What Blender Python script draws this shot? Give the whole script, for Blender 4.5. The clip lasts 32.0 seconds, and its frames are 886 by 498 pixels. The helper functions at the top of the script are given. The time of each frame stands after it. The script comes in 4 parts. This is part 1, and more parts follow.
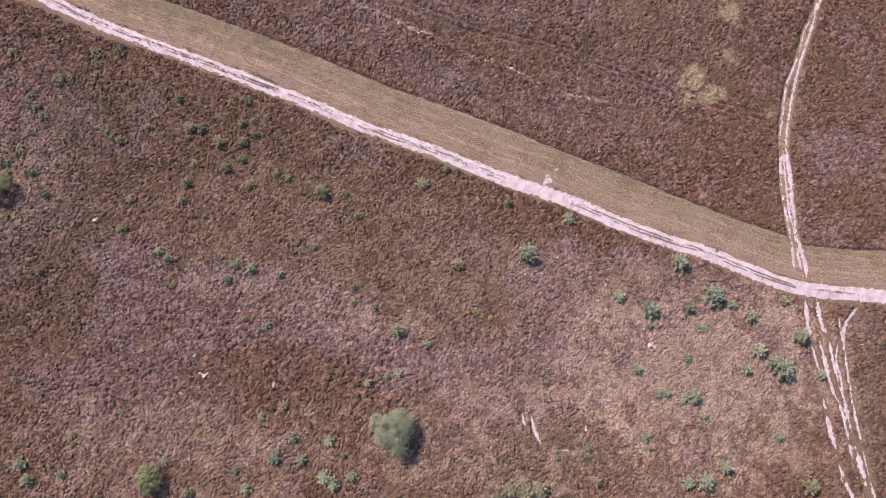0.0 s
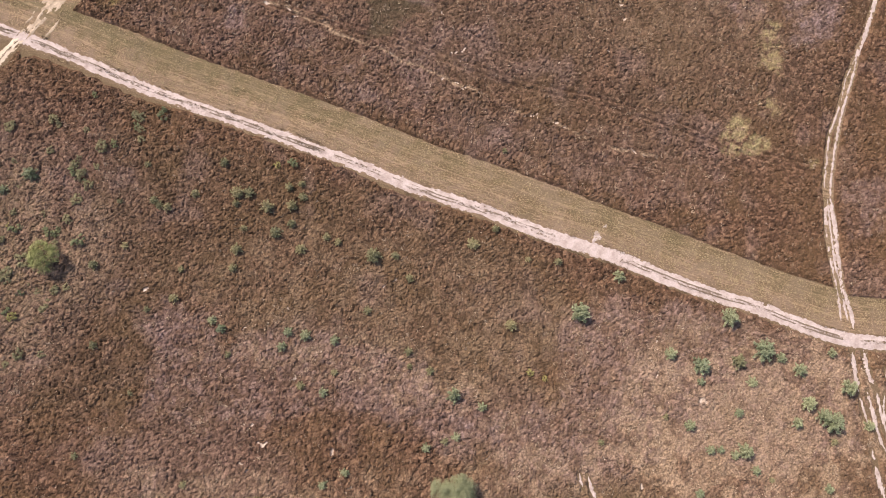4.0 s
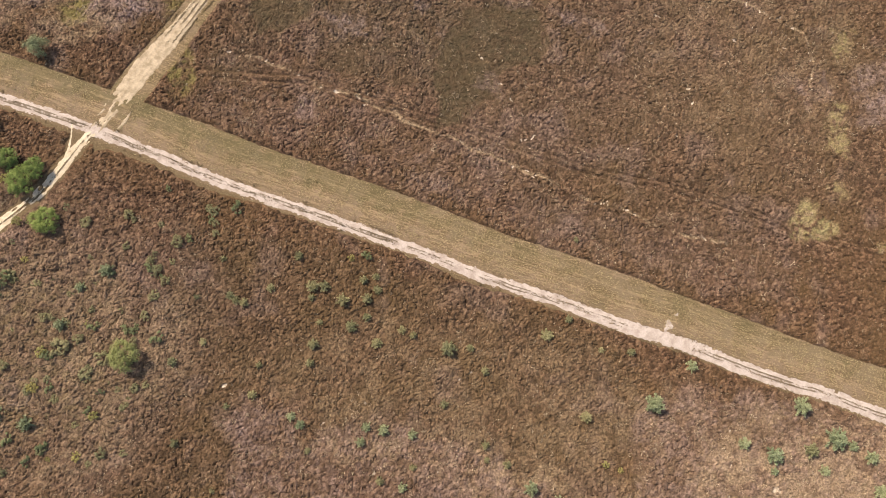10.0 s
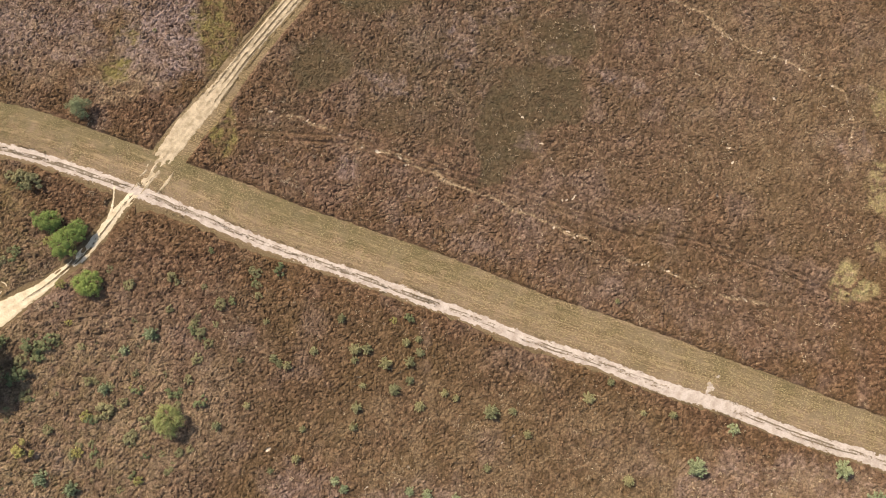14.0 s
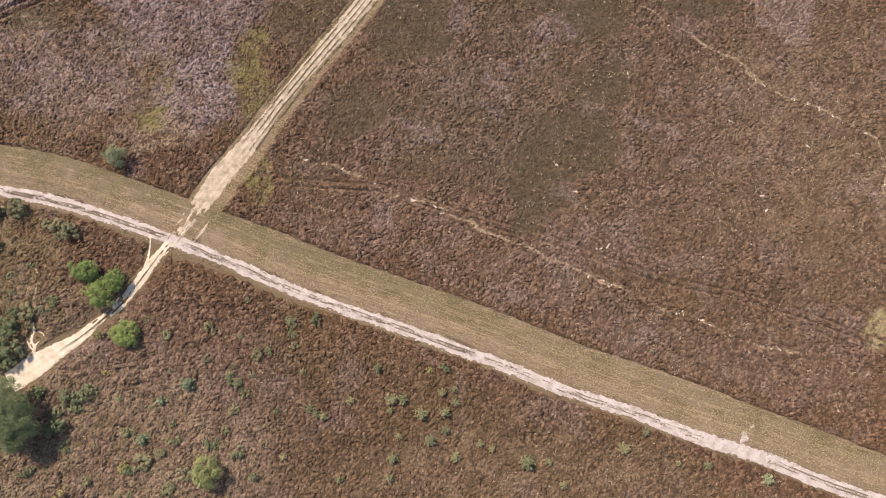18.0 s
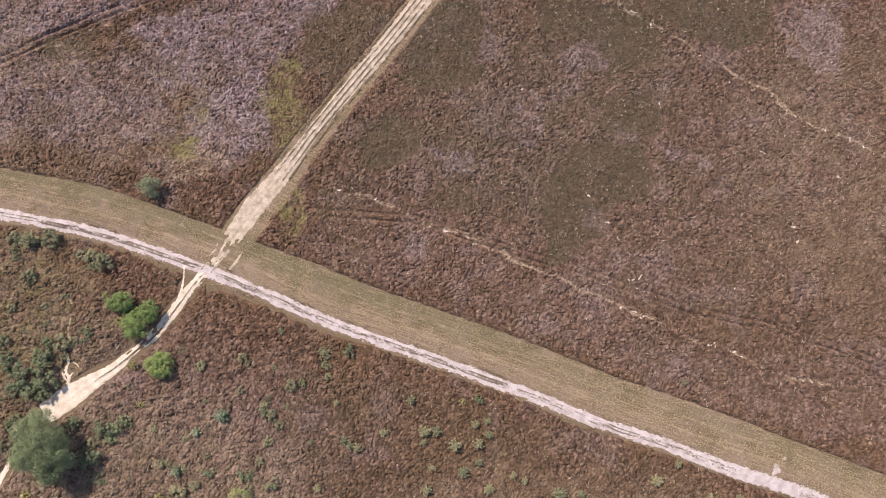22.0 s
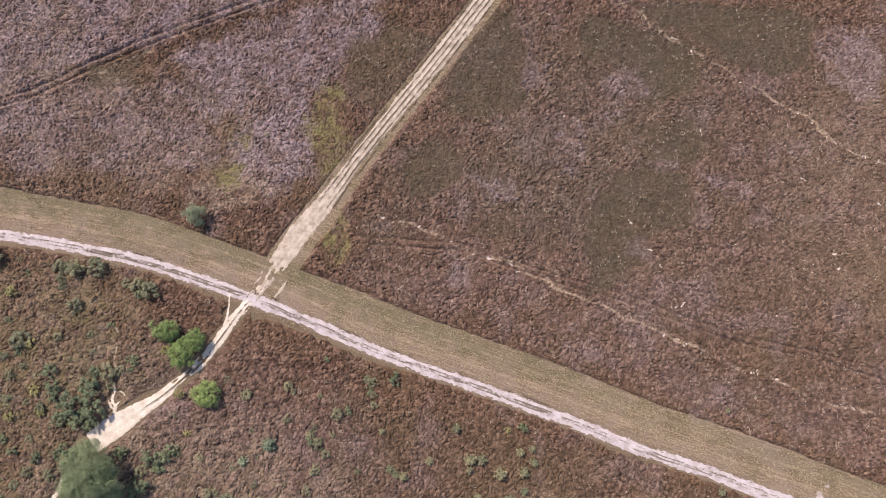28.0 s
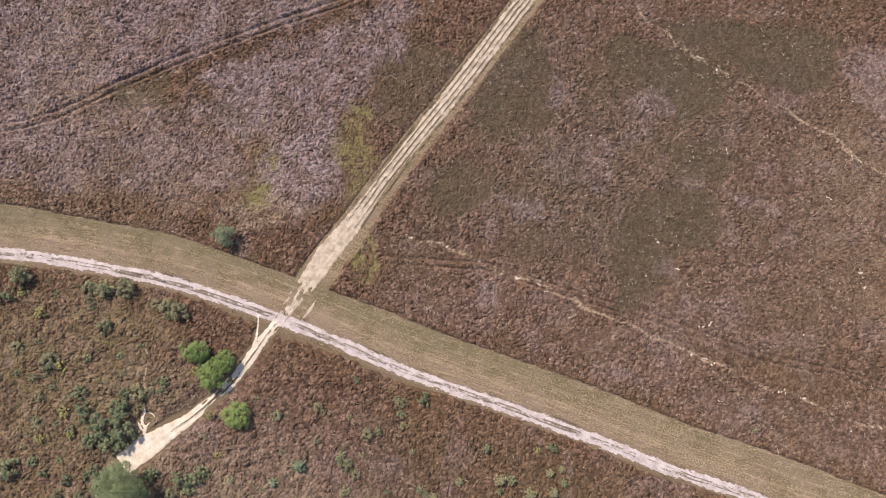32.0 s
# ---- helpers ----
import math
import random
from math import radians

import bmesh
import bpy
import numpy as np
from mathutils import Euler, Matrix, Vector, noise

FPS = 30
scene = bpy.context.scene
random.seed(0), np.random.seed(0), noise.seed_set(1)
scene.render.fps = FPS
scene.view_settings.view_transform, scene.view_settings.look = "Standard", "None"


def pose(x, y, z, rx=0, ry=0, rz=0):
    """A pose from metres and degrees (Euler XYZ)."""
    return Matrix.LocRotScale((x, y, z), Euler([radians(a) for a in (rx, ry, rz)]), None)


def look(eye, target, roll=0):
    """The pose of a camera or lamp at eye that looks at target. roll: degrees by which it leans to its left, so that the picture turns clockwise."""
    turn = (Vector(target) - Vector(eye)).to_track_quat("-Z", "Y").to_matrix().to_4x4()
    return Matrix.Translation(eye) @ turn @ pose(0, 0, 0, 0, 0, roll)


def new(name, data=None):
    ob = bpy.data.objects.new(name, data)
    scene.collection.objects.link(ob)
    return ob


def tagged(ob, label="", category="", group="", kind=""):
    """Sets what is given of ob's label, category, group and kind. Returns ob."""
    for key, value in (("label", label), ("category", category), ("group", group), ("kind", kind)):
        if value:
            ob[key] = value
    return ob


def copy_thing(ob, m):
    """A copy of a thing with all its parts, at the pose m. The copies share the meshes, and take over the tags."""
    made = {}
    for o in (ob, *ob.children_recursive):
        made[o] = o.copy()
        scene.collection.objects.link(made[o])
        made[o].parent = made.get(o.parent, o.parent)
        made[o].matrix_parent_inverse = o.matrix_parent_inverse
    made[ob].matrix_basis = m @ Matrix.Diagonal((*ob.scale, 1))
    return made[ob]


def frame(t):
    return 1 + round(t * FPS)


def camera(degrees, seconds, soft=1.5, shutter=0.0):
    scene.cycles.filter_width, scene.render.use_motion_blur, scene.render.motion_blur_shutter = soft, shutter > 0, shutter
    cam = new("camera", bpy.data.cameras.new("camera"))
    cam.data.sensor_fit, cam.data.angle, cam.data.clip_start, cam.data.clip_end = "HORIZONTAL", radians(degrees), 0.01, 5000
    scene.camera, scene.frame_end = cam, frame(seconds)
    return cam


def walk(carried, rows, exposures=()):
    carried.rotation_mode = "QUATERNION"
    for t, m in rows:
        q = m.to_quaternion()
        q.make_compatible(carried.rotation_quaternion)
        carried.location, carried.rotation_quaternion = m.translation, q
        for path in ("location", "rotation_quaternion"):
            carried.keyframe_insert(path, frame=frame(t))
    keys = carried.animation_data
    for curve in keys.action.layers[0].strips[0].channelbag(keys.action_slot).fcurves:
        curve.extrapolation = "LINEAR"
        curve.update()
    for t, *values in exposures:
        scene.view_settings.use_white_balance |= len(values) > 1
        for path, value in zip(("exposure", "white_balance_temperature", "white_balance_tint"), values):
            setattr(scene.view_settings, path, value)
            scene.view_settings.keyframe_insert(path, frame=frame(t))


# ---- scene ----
cam = camera(62.44, 32.0, 0.5)
walk(cam, [
    (0.0, pose(-0.00, -21.82, 114.43, 11.288, -2.553, -0.494)),
    (1.0, pose(-3.11, -17.97, 115.00, 10.639, -2.988, -1.002)),
    (2.0, pose(-5.80, -14.63, 115.55, 10.232, -3.243, -1.401)),
    (3.0, pose(-8.09, -11.51, 116.00, 9.927, -3.313, -1.664)),
    (3.5, pose(-9.19, -9.92, 116.22, 9.745, -3.349, -1.773)),
    (5.5, pose(-13.34, -4.22, 117.16, 9.372, -3.380, -2.046)),
    (6.0, pose(-14.23, -2.77, 117.42, 9.267, -3.339, -2.131)),
    (7.0, pose(-16.22, -0.02, 117.87, 9.145, -3.346, -2.225)),
    (8.0, pose(-18.19, 2.64, 118.15, 9.066, -3.362, -2.199)),
    (9.0, pose(-20.16, 5.38, 118.53, 8.953, -3.369, -2.225)),
    (10.0, pose(-21.88, 8.14, 118.93, 8.880, -3.328, -2.223)),
    (11.0, pose(-23.52, 10.73, 119.27, 8.861, -3.234, -2.162)),
    (12.0, pose(-25.14, 13.42, 119.62, 8.806, -3.198, -2.126)),
    (13.0, pose(-26.87, 16.22, 119.95, 8.675, -3.289, -2.063)),
    (14.0, pose(-28.40, 19.03, 120.24, 8.594, -3.312, -2.063)),
    (14.5, pose(-29.24, 20.47, 120.40, 8.532, -3.356, -2.084)),
    (16.5, pose(-32.00, 25.03, 121.02, 8.462, -3.330, -1.981)),
    (17.0, pose(-32.63, 25.87, 121.15, 8.490, -3.312, -1.980)),
    (18.0, pose(-33.90, 27.59, 121.36, 8.434, -3.273, -1.903)),
    (19.0, pose(-35.36, 29.22, 121.54, 8.363, -3.313, -1.879)),
    (20.0, pose(-36.68, 30.61, 121.76, 8.386, -3.305, -1.842)),
    (21.0, pose(-38.01, 31.92, 121.80, 8.373, -3.283, -1.739)),
    (22.0, pose(-39.34, 32.85, 121.95, 8.440, -3.326, -1.695)),
    (23.0, pose(-40.68, 33.58, 122.04, 8.518, -3.360, -1.693)),
    (24.0, pose(-41.82, 34.41, 122.09, 8.496, -3.298, -1.651)),
    (25.0, pose(-43.05, 35.09, 122.13, 8.539, -3.289, -1.638)),
    (25.5, pose(-43.69, 35.44, 122.21, 8.533, -3.297, -1.632)),
    (27.5, pose(-46.27, 37.23, 122.35, 8.461, -3.445, -1.631)),
    (28.0, pose(-46.99, 37.78, 122.42, 8.386, -3.496, -1.660)),
    (29.0, pose(-48.21, 38.67, 122.48, 8.388, -3.533, -1.637)),
    (30.0, pose(-49.47, 39.45, 122.53, 8.462, -3.555, -1.706)),
    (31.0, pose(-50.67, 40.23, 122.58, 8.486, -3.584, -1.705)),
    (32.0, pose(-52.18, 41.11, 122.64, 8.455, -3.711, -1.755)),
], exposures=[
    (0.0, 0.95, 6550, 32),
    (1.0, 0.95, 7050, 26),
    (3.0, 0.95, 7650, 19),
    (6.0, 0.95, 7900, 15),
    (9.0, 0.95, 8450, 10),
    (13.0, 0.95, 9050, 5),
    (14.0, 0.95, 8800, 5),
    (17.0, 0.95, 7850, 10),
    (19.0, 0.95, 7400, 13),
    (22.0, 0.95, 6950, 16),
    (25.0, 0.95, 6700, 18),
    (28.0, 0.93, 6650, 17),
    (32.0, 0.93, 6950, 13),
])

# ---- light: high summer sun and open sky ----
TO_SUN = Vector((-0.72 * math.cos(radians(47)), 0.69 * math.cos(radians(47)), math.sin(radians(47)))).normalized()
world = bpy.data.worlds.new("sky")
scene.world = world
world.use_nodes = True
wn = world.node_tree
sky = wn.nodes.new("ShaderNodeTexSky")
sky.sky_type, sky.sun_disc = "NISHITA", False
sky.sun_elevation, sky.sun_rotation = radians(47), radians(314)
wn.nodes["Background"].inputs["Strength"].default_value = 0.15
wn.links.new(sky.outputs["Color"], wn.nodes["Background"].inputs["Color"])
sun = new("sun", bpy.data.lights.new("sun", "SUN"))
sun.data.energy, sun.data.angle, sun.data.color = 4.45, radians(0.6), (1.0, 0.95, 0.88)
sun.matrix_world = look(TO_SUN * 300, (0, 0, 0))


# ---- materials ----
def material(name, rough=0.9):
    m = bpy.data.materials.new(name)
    m.use_nodes = True
    b = m.node_tree.nodes["Principled BSDF"]
    b.inputs["Roughness"].default_value = rough
    b.inputs["Specular IOR Level"].default_value = 0.2
    return m, m.node_tree, b


def n_noise(nt, scale, detail=3, rough=0.6, stretch=None, turn=0.0):
    """Noise in metres of the world: scale is cycles a metre."""
    geo = nt.nodes.new("ShaderNodeNewGeometry")
    mp = nt.nodes.new("ShaderNodeMapping")
    mp.inputs["Rotation"].default_value = (0, 0, turn)
    mp.inputs["Scale"].default_value = stretch or (1, 1, 1)
    nt.links.new(geo.outputs["Position"], mp.inputs["Vector"])
    n = nt.nodes.new("ShaderNodeTexNoise")
    n.inputs["Scale"].default_value, n.inputs["Detail"].default_value, n.inputs["Roughness"].default_value = scale, detail, rough
    nt.links.new(mp.outputs["Vector"], n.inputs["Vector"])
    return n.outputs["Fac"]


def n_ramp(nt, fac, *stops):
    r = nt.nodes.new("ShaderNodeValToRGB")
    e = r.color_ramp.elements
    while len(e) < len(stops):
        e.new(0.5)
    for el, (p, c) in zip(e, stops):
        el.position, el.color = p, (*c, 1) if isinstance(c, tuple) else (c, c, c, 1)
    nt.links.new(fac, r.inputs["Fac"])
    return r.outputs["Color"]


def n_mix(nt, fac, a, b, mode="MIX"):
    m = nt.nodes.new("ShaderNodeMix")
    m.data_type, m.blend_type = "RGBA", mode
    for sock, v in ((m.inputs["Factor"], fac), (m.inputs["A"], a), (m.inputs["B"], b)):
        if isinstance(v, (int, float)):
            sock.default_value = v
        elif isinstance(v, tuple):
            sock.default_value = (*v, 1)
        else:
            nt.links.new(v, sock)
    return m.outputs["Result"]


def n_math(nt, op, a, b=0.0, clamp=False):
    m = nt.nodes.new("ShaderNodeMath")
    m.operation, m.use_clamp = op, clamp
    for sock, v in zip(m.inputs, (a, b)):
        if isinstance(v, (int, float)):
            sock.default_value = v
        else:
            nt.links.new(v, sock)
    return m.outputs["Value"]


def n_bump(nt, bsdf, height, strength, dist):
    b = nt.nodes.new("ShaderNodeBump")
    b.inputs["Strength"].default_value, b.inputs["Distance"].default_value = strength, dist
    nt.links.new(height, b.inputs["Height"])
    nt.links.new(b.outputs["Normal"], bsdf.inputs["Normal"])


def n_attr(nt, name):
    a = nt.nodes.new("ShaderNodeAttribute")
    a.attribute_name = name
    s = nt.nodes.new("ShaderNodeSeparateColor")
    nt.links.new(a.outputs["Color"], s.inputs["Color"])
    return s.outputs["Red"], s.outputs["Green"], s.outputs["Blue"]


def heather_material():
    m, nt, b = material("heather", 0.95)
    tuft, bloom, green = n_attr(nt, "sward")
    dry, sand, lush = n_attr(nt, "ground_kind")
    fine = n_noise(nt, 3.2, 3, 0.7)
    mid = n_noise(nt, 1.1, 3, 0.6)
    broad = n_noise(nt, 0.09, 4, 0.6)
    brown = n_ramp(nt, tuft, (0.0, HEATHER[0]), (0.5, HEATHER[1]), (1.0, HEATHER[2]))
    brown = n_mix(nt, n_ramp(nt, broad, (0.40, 0.0), (0.62, 0.55)), brown, HEATHER[3])
    col = n_mix(nt, n_math(nt, "MULTIPLY", green, n_ramp(nt, mid, (0.2, 0.55), (0.7, 1.0))), brown, n_mix(nt, tuft, (0.030, 0.024, 0.014), (0.088, 0.068, 0.042)))
    spot = n_math(nt, "MULTIPLY", bloom, n_ramp(nt, n_math(nt, "ADD", n_math(nt, "MULTIPLY", fine, 0.5), n_math(nt, "MULTIPLY", tuft, 0.5)), (0.15, 0.62), (0.6, 1.0)))
    col = n_mix(nt, spot, col, n_mix(nt, tuft, (0.098, 0.065, 0.062), (0.218, 0.158, 0.154)))
    speck = n_ramp(nt, n_noise(nt, 2.3, 3, 0.75, (1, 0.6, 1), 0.5), (0.60, 0.0), (0.72, 0.55))
    col = n_mix(nt, speck, col, STRAW)
    dryness = n_math(nt, "MULTIPLY", dry, n_ramp(nt, fine, (0.3, 0.35), (0.62, 1.0)))
    col = n_mix(nt, dryness, col, STRAW)
    col = n_mix(nt, n_math(nt, "MULTIPLY", lush, n_ramp(nt, mid, (0.35, 0.15), (0.6, 0.9))), col, n_mix(nt, n_ramp(nt, dry, (0.35, 0.0), (0.7, 1.0)), LUSH, (0.198, 0.165, 0.091)))
    col = n_mix(nt, n_ramp(nt, sand, (0.30, 0.0), (0.66, 1.0)), col, SAND)
    col = n_mix(nt, 1.0, col, n_ramp(nt, fine, (0.3, 0.59), (0.7, 1.42)), "MULTIPLY")
    nt.links.new(col, b.inputs["Base Color"])
    n_bump(nt, b, fine, 0.6, 0.12)
    return m


HEATHER = ((0.034, 0.018, 0.011), (0.084, 0.046, 0.029), (0.186, 0.112, 0.075), (0.076, 0.045, 0.022))
STRAW, LUSH, SAND = (0.253, 0.184, 0.129), (0.118, 0.095, 0.040), (0.363, 0.297, 0.253)
M_HEATHER = heather_material()


def turf_material():
    """Mown heath grass: olive, brown and straw, with mowing lines that run along the track."""
    m, nt, b = material("mown_turf", 0.95)
    at = nt.nodes.new("ShaderNodeAttribute")
    at.attribute_name = "rows"
    mp = nt.nodes.new("ShaderNodeMapping")
    mp.inputs["Scale"].default_value = (0.14, 3.6, 0)
    nt.links.new(at.outputs["Vector"], mp.inputs["Vector"])
    lines = nt.nodes.new("ShaderNodeTexNoise")
    lines.inputs["Scale"].default_value, lines.inputs["Detail"].default_value, lines.inputs["Roughness"].default_value = 1.0, 4, 0.7
    nt.links.new(mp.outputs["Vector"], lines.inputs["Vector"])
    along = lines.outputs["Fac"]
    fine = n_noise(nt, 3.6, 3, 0.8)
    mid = n_noise(nt, 0.45, 4, 0.65)
    col = n_ramp(nt, fine, (0.36, (0.056, 0.036, 0.020)), (0.52, (0.098, 0.064, 0.038)), (0.62, (0.290, 0.212, 0.136)))
    col = n_mix(nt, n_ramp(nt, along, (0.50, 0.0), (0.57, 0.7)), col, (0.230, 0.160, 0.108))
    span = nt.nodes.new("ShaderNodeSeparateXYZ")
    nt.links.new(at.outputs["Vector"], span.inputs["Vector"])
    far = n_math(nt, "ADD", n_math(nt, "DIVIDE", span.outputs["Y"], 8.0), n_math(nt, "MULTIPLY", n_math(nt, "SUBTRACT", mid, 0.5), 1.3))
    patchy = n_noise(nt, 0.22, 4, 0.7)
    col = n_mix(nt, n_ramp(nt, patchy, (0.46, 0.0), (0.62, 0.7)), col, (0.150, 0.108, 0.080))
    col = n_mix(nt, n_ramp(nt, patchy, (0.36, 0.6), (0.48, 0.0)), col, (0.074, 0.058, 0.031))
    west = n_ramp(nt, n_math(nt, "DIVIDE", span.outputs["X"], -100.0), (0.0, 0.55), (0.5, 1.0))
    col = n_mix(nt, n_math(nt, "MULTIPLY", west, n_ramp(nt, far, (0.40, 0.0), (0.72, 0.6), (1.15, 0.55), (1.5, 0.2))), col, (0.072, 0.062, 0.032))
    col = n_mix(nt, n_ramp(nt, far, (0.12, 0.55), (0.42, 0.0)), col, (0.129, 0.091, 0.066))
    south = n_ramp(nt, n_math(nt, "MULTIPLY", span.outputs["Y"], -0.2), (0.15, 0.0), (0.3, 0.8))
    col = n_mix(nt, n_math(nt, "MULTIPLY", south, n_ramp(nt, fine, (0.4, 1.0), (0.65, 0.4))), col, (0.066, 0.046, 0.024))
    for away, wide in ((3.2, 0.28), (5.6, 0.22)):
        off = n_math(nt, "ABSOLUTE", n_math(nt, "SUBTRACT", n_math(nt, "ADD", span.outputs["Y"], n_math(nt, "MULTIPLY", n_noise(nt, 0.15, 2), 0.8)), away + 0.4))
        band = n_math(nt, "MULTIPLY", n_ramp(nt, off, (0.0, 1.0), (wide * 1.3, 0.0)), n_ramp(nt, n_noise(nt, 1.1, 4, 0.8), (0.44, 0.0), (0.62, 0.7)))
        col = n_mix(nt, band, col, (0.242, 0.176, 0.110))
    nt.links.new(col, b.inputs["Base Color"])
    n_bump(nt, b, fine, 0.4, 0.08)
    return m


def sand_material(name, pale, deep):
    m, nt, b = material(name, 0.95)
    ridge, edge, _ = n_attr(nt, "wear")
    fine = n_noise(nt, 4.5, 4, 0.7)
    mid = n_noise(nt, 0.8, 3, 0.6)
    col = n_ramp(nt, mid, (0.35, deep), (0.6, pale))
    col = n_mix(nt, 1.0, col, n_ramp(nt, fine, (0.3, 0.78), (0.68, 1.1)), "MULTIPLY")
    veg = n_math(nt, "ADD", ridge, n_math(nt, "MULTIPLY", n_math(nt, "SUBTRACT", n_noise(nt, 2.2, 5, 0.8), 0.5), 1.5))
    col = n_mix(nt, n_ramp(nt, veg, (0.42, 0.0), (0.66, 0.85)), col, (0.085, 0.062, 0.043))
    rag = n_math(nt, "ADD", edge, n_math(nt, "MULTIPLY", n_math(nt, "SUBTRACT", n_noise(nt, 4.5, 4, 0.8), 0.5), 1.2))
    col = n_mix(nt, n_ramp(nt, rag, (0.52, 0.0), (0.66, 1.0)), col, (0.110, 0.077, 0.045))
    nt.links.new(col, b.inputs["Base Color"])
    n_bump(nt, b, fine, 0.5, 0.05)
    return m


def leaf_material(name, dark, light, rough=0.6):
    m, nt, b = material(name, rough)
    info = nt.nodes.new("ShaderNodeObjectInfo")
    geo = nt.nodes.new("ShaderNodeNewGeometry")
    col = n_ramp(nt, geo.outputs["Random Per Island"], (0.0, dark), (1.0, light))
    col = n_mix(nt, 1.0, col, n_ramp(nt, info.outputs["Random"], (0.0, (0.78, 0.82, 0.80)), (1.0, (1.22, 1.16, 1.1))), "MULTIPLY")
    nt.links.new(col, b.inputs["Base Color"])
    return m


def bark_material():
    m, nt, b = material("bark", 0.9)
    f = n_noise(nt, 9.0, 4, 0.7, (1, 1, 0.2))
    nt.links.new(n_ramp(nt, f, (0.3, (0.039, 0.028, 0.019)), (0.7, (0.110, 0.083, 0.061))), b.inputs["Base Color"])
    n_bump(nt, b, f, 0.6, 0.03)
    return m


M_TURF = turf_material()
M_SAND = sand_material("pale_pink_sand", (0.344, 0.292, 0.281), (0.253, 0.204, 0.190))
M_SAND_ROAD = sand_material("tan_sand", (0.335, 0.268, 0.208), (0.205, 0.158, 0.116))
M_SAND_WARM = sand_material("cream_sand", (0.440, 0.369, 0.300), (0.352, 0.286, 0.220))
M_PINE = leaf_material("pine_needles", (0.111, 0.130, 0.074), (0.299, 0.325, 0.217))
M_DARK = leaf_material("gorse_leaves", (0.077, 0.088, 0.047), (0.116, 0.130, 0.071))
M_BIRCH = leaf_material("birch_leaves", (0.133, 0.146, 0.058), (0.193, 0.208, 0.091))
M_OAK = leaf_material("oak_leaves", (0.098, 0.134, 0.042), (0.149, 0.194, 0.066), 0.75)
M_OAK_DARK = leaf_material("old_oak_leaves", (0.084, 0.102, 0.052), (0.120, 0.142, 0.073))
M_GREY = leaf_material("grey_green_leaves", (0.113, 0.129, 0.077), (0.160, 0.179, 0.112))
M_YELLOW = leaf_material("yellow_green_leaves", (0.153, 0.135, 0.052), (0.220, 0.193, 0.080))
M_PALE = leaf_material("pale_needles", (0.110, 0.103, 0.055), (0.281, 0.265, 0.164))
M_OLIVE = leaf_material("olive_leaves", (0.102, 0.095, 0.054), (0.156, 0.144, 0.085))
M_STRAW = leaf_material("straw", (0.187, 0.135, 0.099), (0.363, 0.286, 0.231), 0.8)
M_GRASS = leaf_material("grass_blades", (0.140, 0.108, 0.060), (0.340, 0.268, 0.172), 0.8)
M_RIDGE = leaf_material("ridge_heather", (0.060, 0.043, 0.029), (0.160, 0.117, 0.078), 0.9)
M_BARK = bark_material()


# ---- lines of the plan, in metres ----
MAIN = [(-260, 66), (-180, 64), (-140, 62.6), (-116.2, 60.0), (-107.1, 58.6), (-98.0, 56.8), (-88.7, 54.5), (-79.5, 51.3), (-70.8, 47.9), (-61.5, 43.9),
        (-52.1, 39.5), (-44.4, 36.4), (-33.8, 32.4), (-24.3, 28.6), (-15.0, 24.8), (-6.9, 21.3), (5.4, 16.8), (16.1, 12.4), (25.3, 9.2), (34.4, 5.2),
        (42.4, 2.2), (48.5, 0.2), (57.1, -3.5), (62.5, -5.2), (66.8, -6.0), (77.2, -6.8), (100, -7.5), (180, -6), (300, 4)]
VERGE = [(-260, 74), (-140, 71.5), (-116.7, 68.1), (-107.5, 66.2), (-98.5, 64.3), (-89.6, 62.4), (-79.9, 59.0), (-70.6, 55.3), (-60.4, 51.3), (-52.0, 48.0),
         (-44.1, 44.5), (-33.3, 40.5), (-24.0, 36.9), (-14.5, 33.1), (-5.0, 28.9), (5.2, 25.2), (16.4, 20.9), (25.6, 17.0), (34.9, 13.4), (44.2, 9.4),
         (53.4, 5.8), (61.5, 2.9), (65.1, 1.3), (78.1, 0.4), (100, 0), (180, 2), (300, 12)]
ROAD = [(-71.0, 47.7), (-69.5, 50.1), (-66.4, 54.0), (-63.3, 58.5), (-59.3, 63.4), (-54.6, 69.8), (-51.3, 74.1), (-48.1, 78.1), (-43.9, 83.2), (-39.7, 88.4), (-35.7, 93.6), (-31.6, 98.9), (-27.4, 104.3), (-10, 126), (30, 175)]
PATH = [(-70.4, 48.5), (-73.3, 45.3), (-76.9, 40.3), (-80.4, 36.5), (-85.0, 32.7), (-88.8, 30.3), (-92.4, 27.9), (-95.8, 25.7)]
PATH_ON = [(-95.0, 26.2), (-97.2, 24.2), (-99.3, 20.7), (-103, 14), (-110, 0), (-130, -40)]
SPUR = [(-74.5, 49.2), (-74.6, 47.2), (-74.9, 45.0), (-76.0, 42.2)]
EAST = [(110, 130), (90, 88), (71.6, 45.7), (68.4, 37.7), (65.8, 31.3), (64.0, 25.1), (62.5, 18.9), (62.6, 14.3), (62.7, 9.0), (63.0, 2.0), (63.6, -1.5), (64.2, -5.0)]
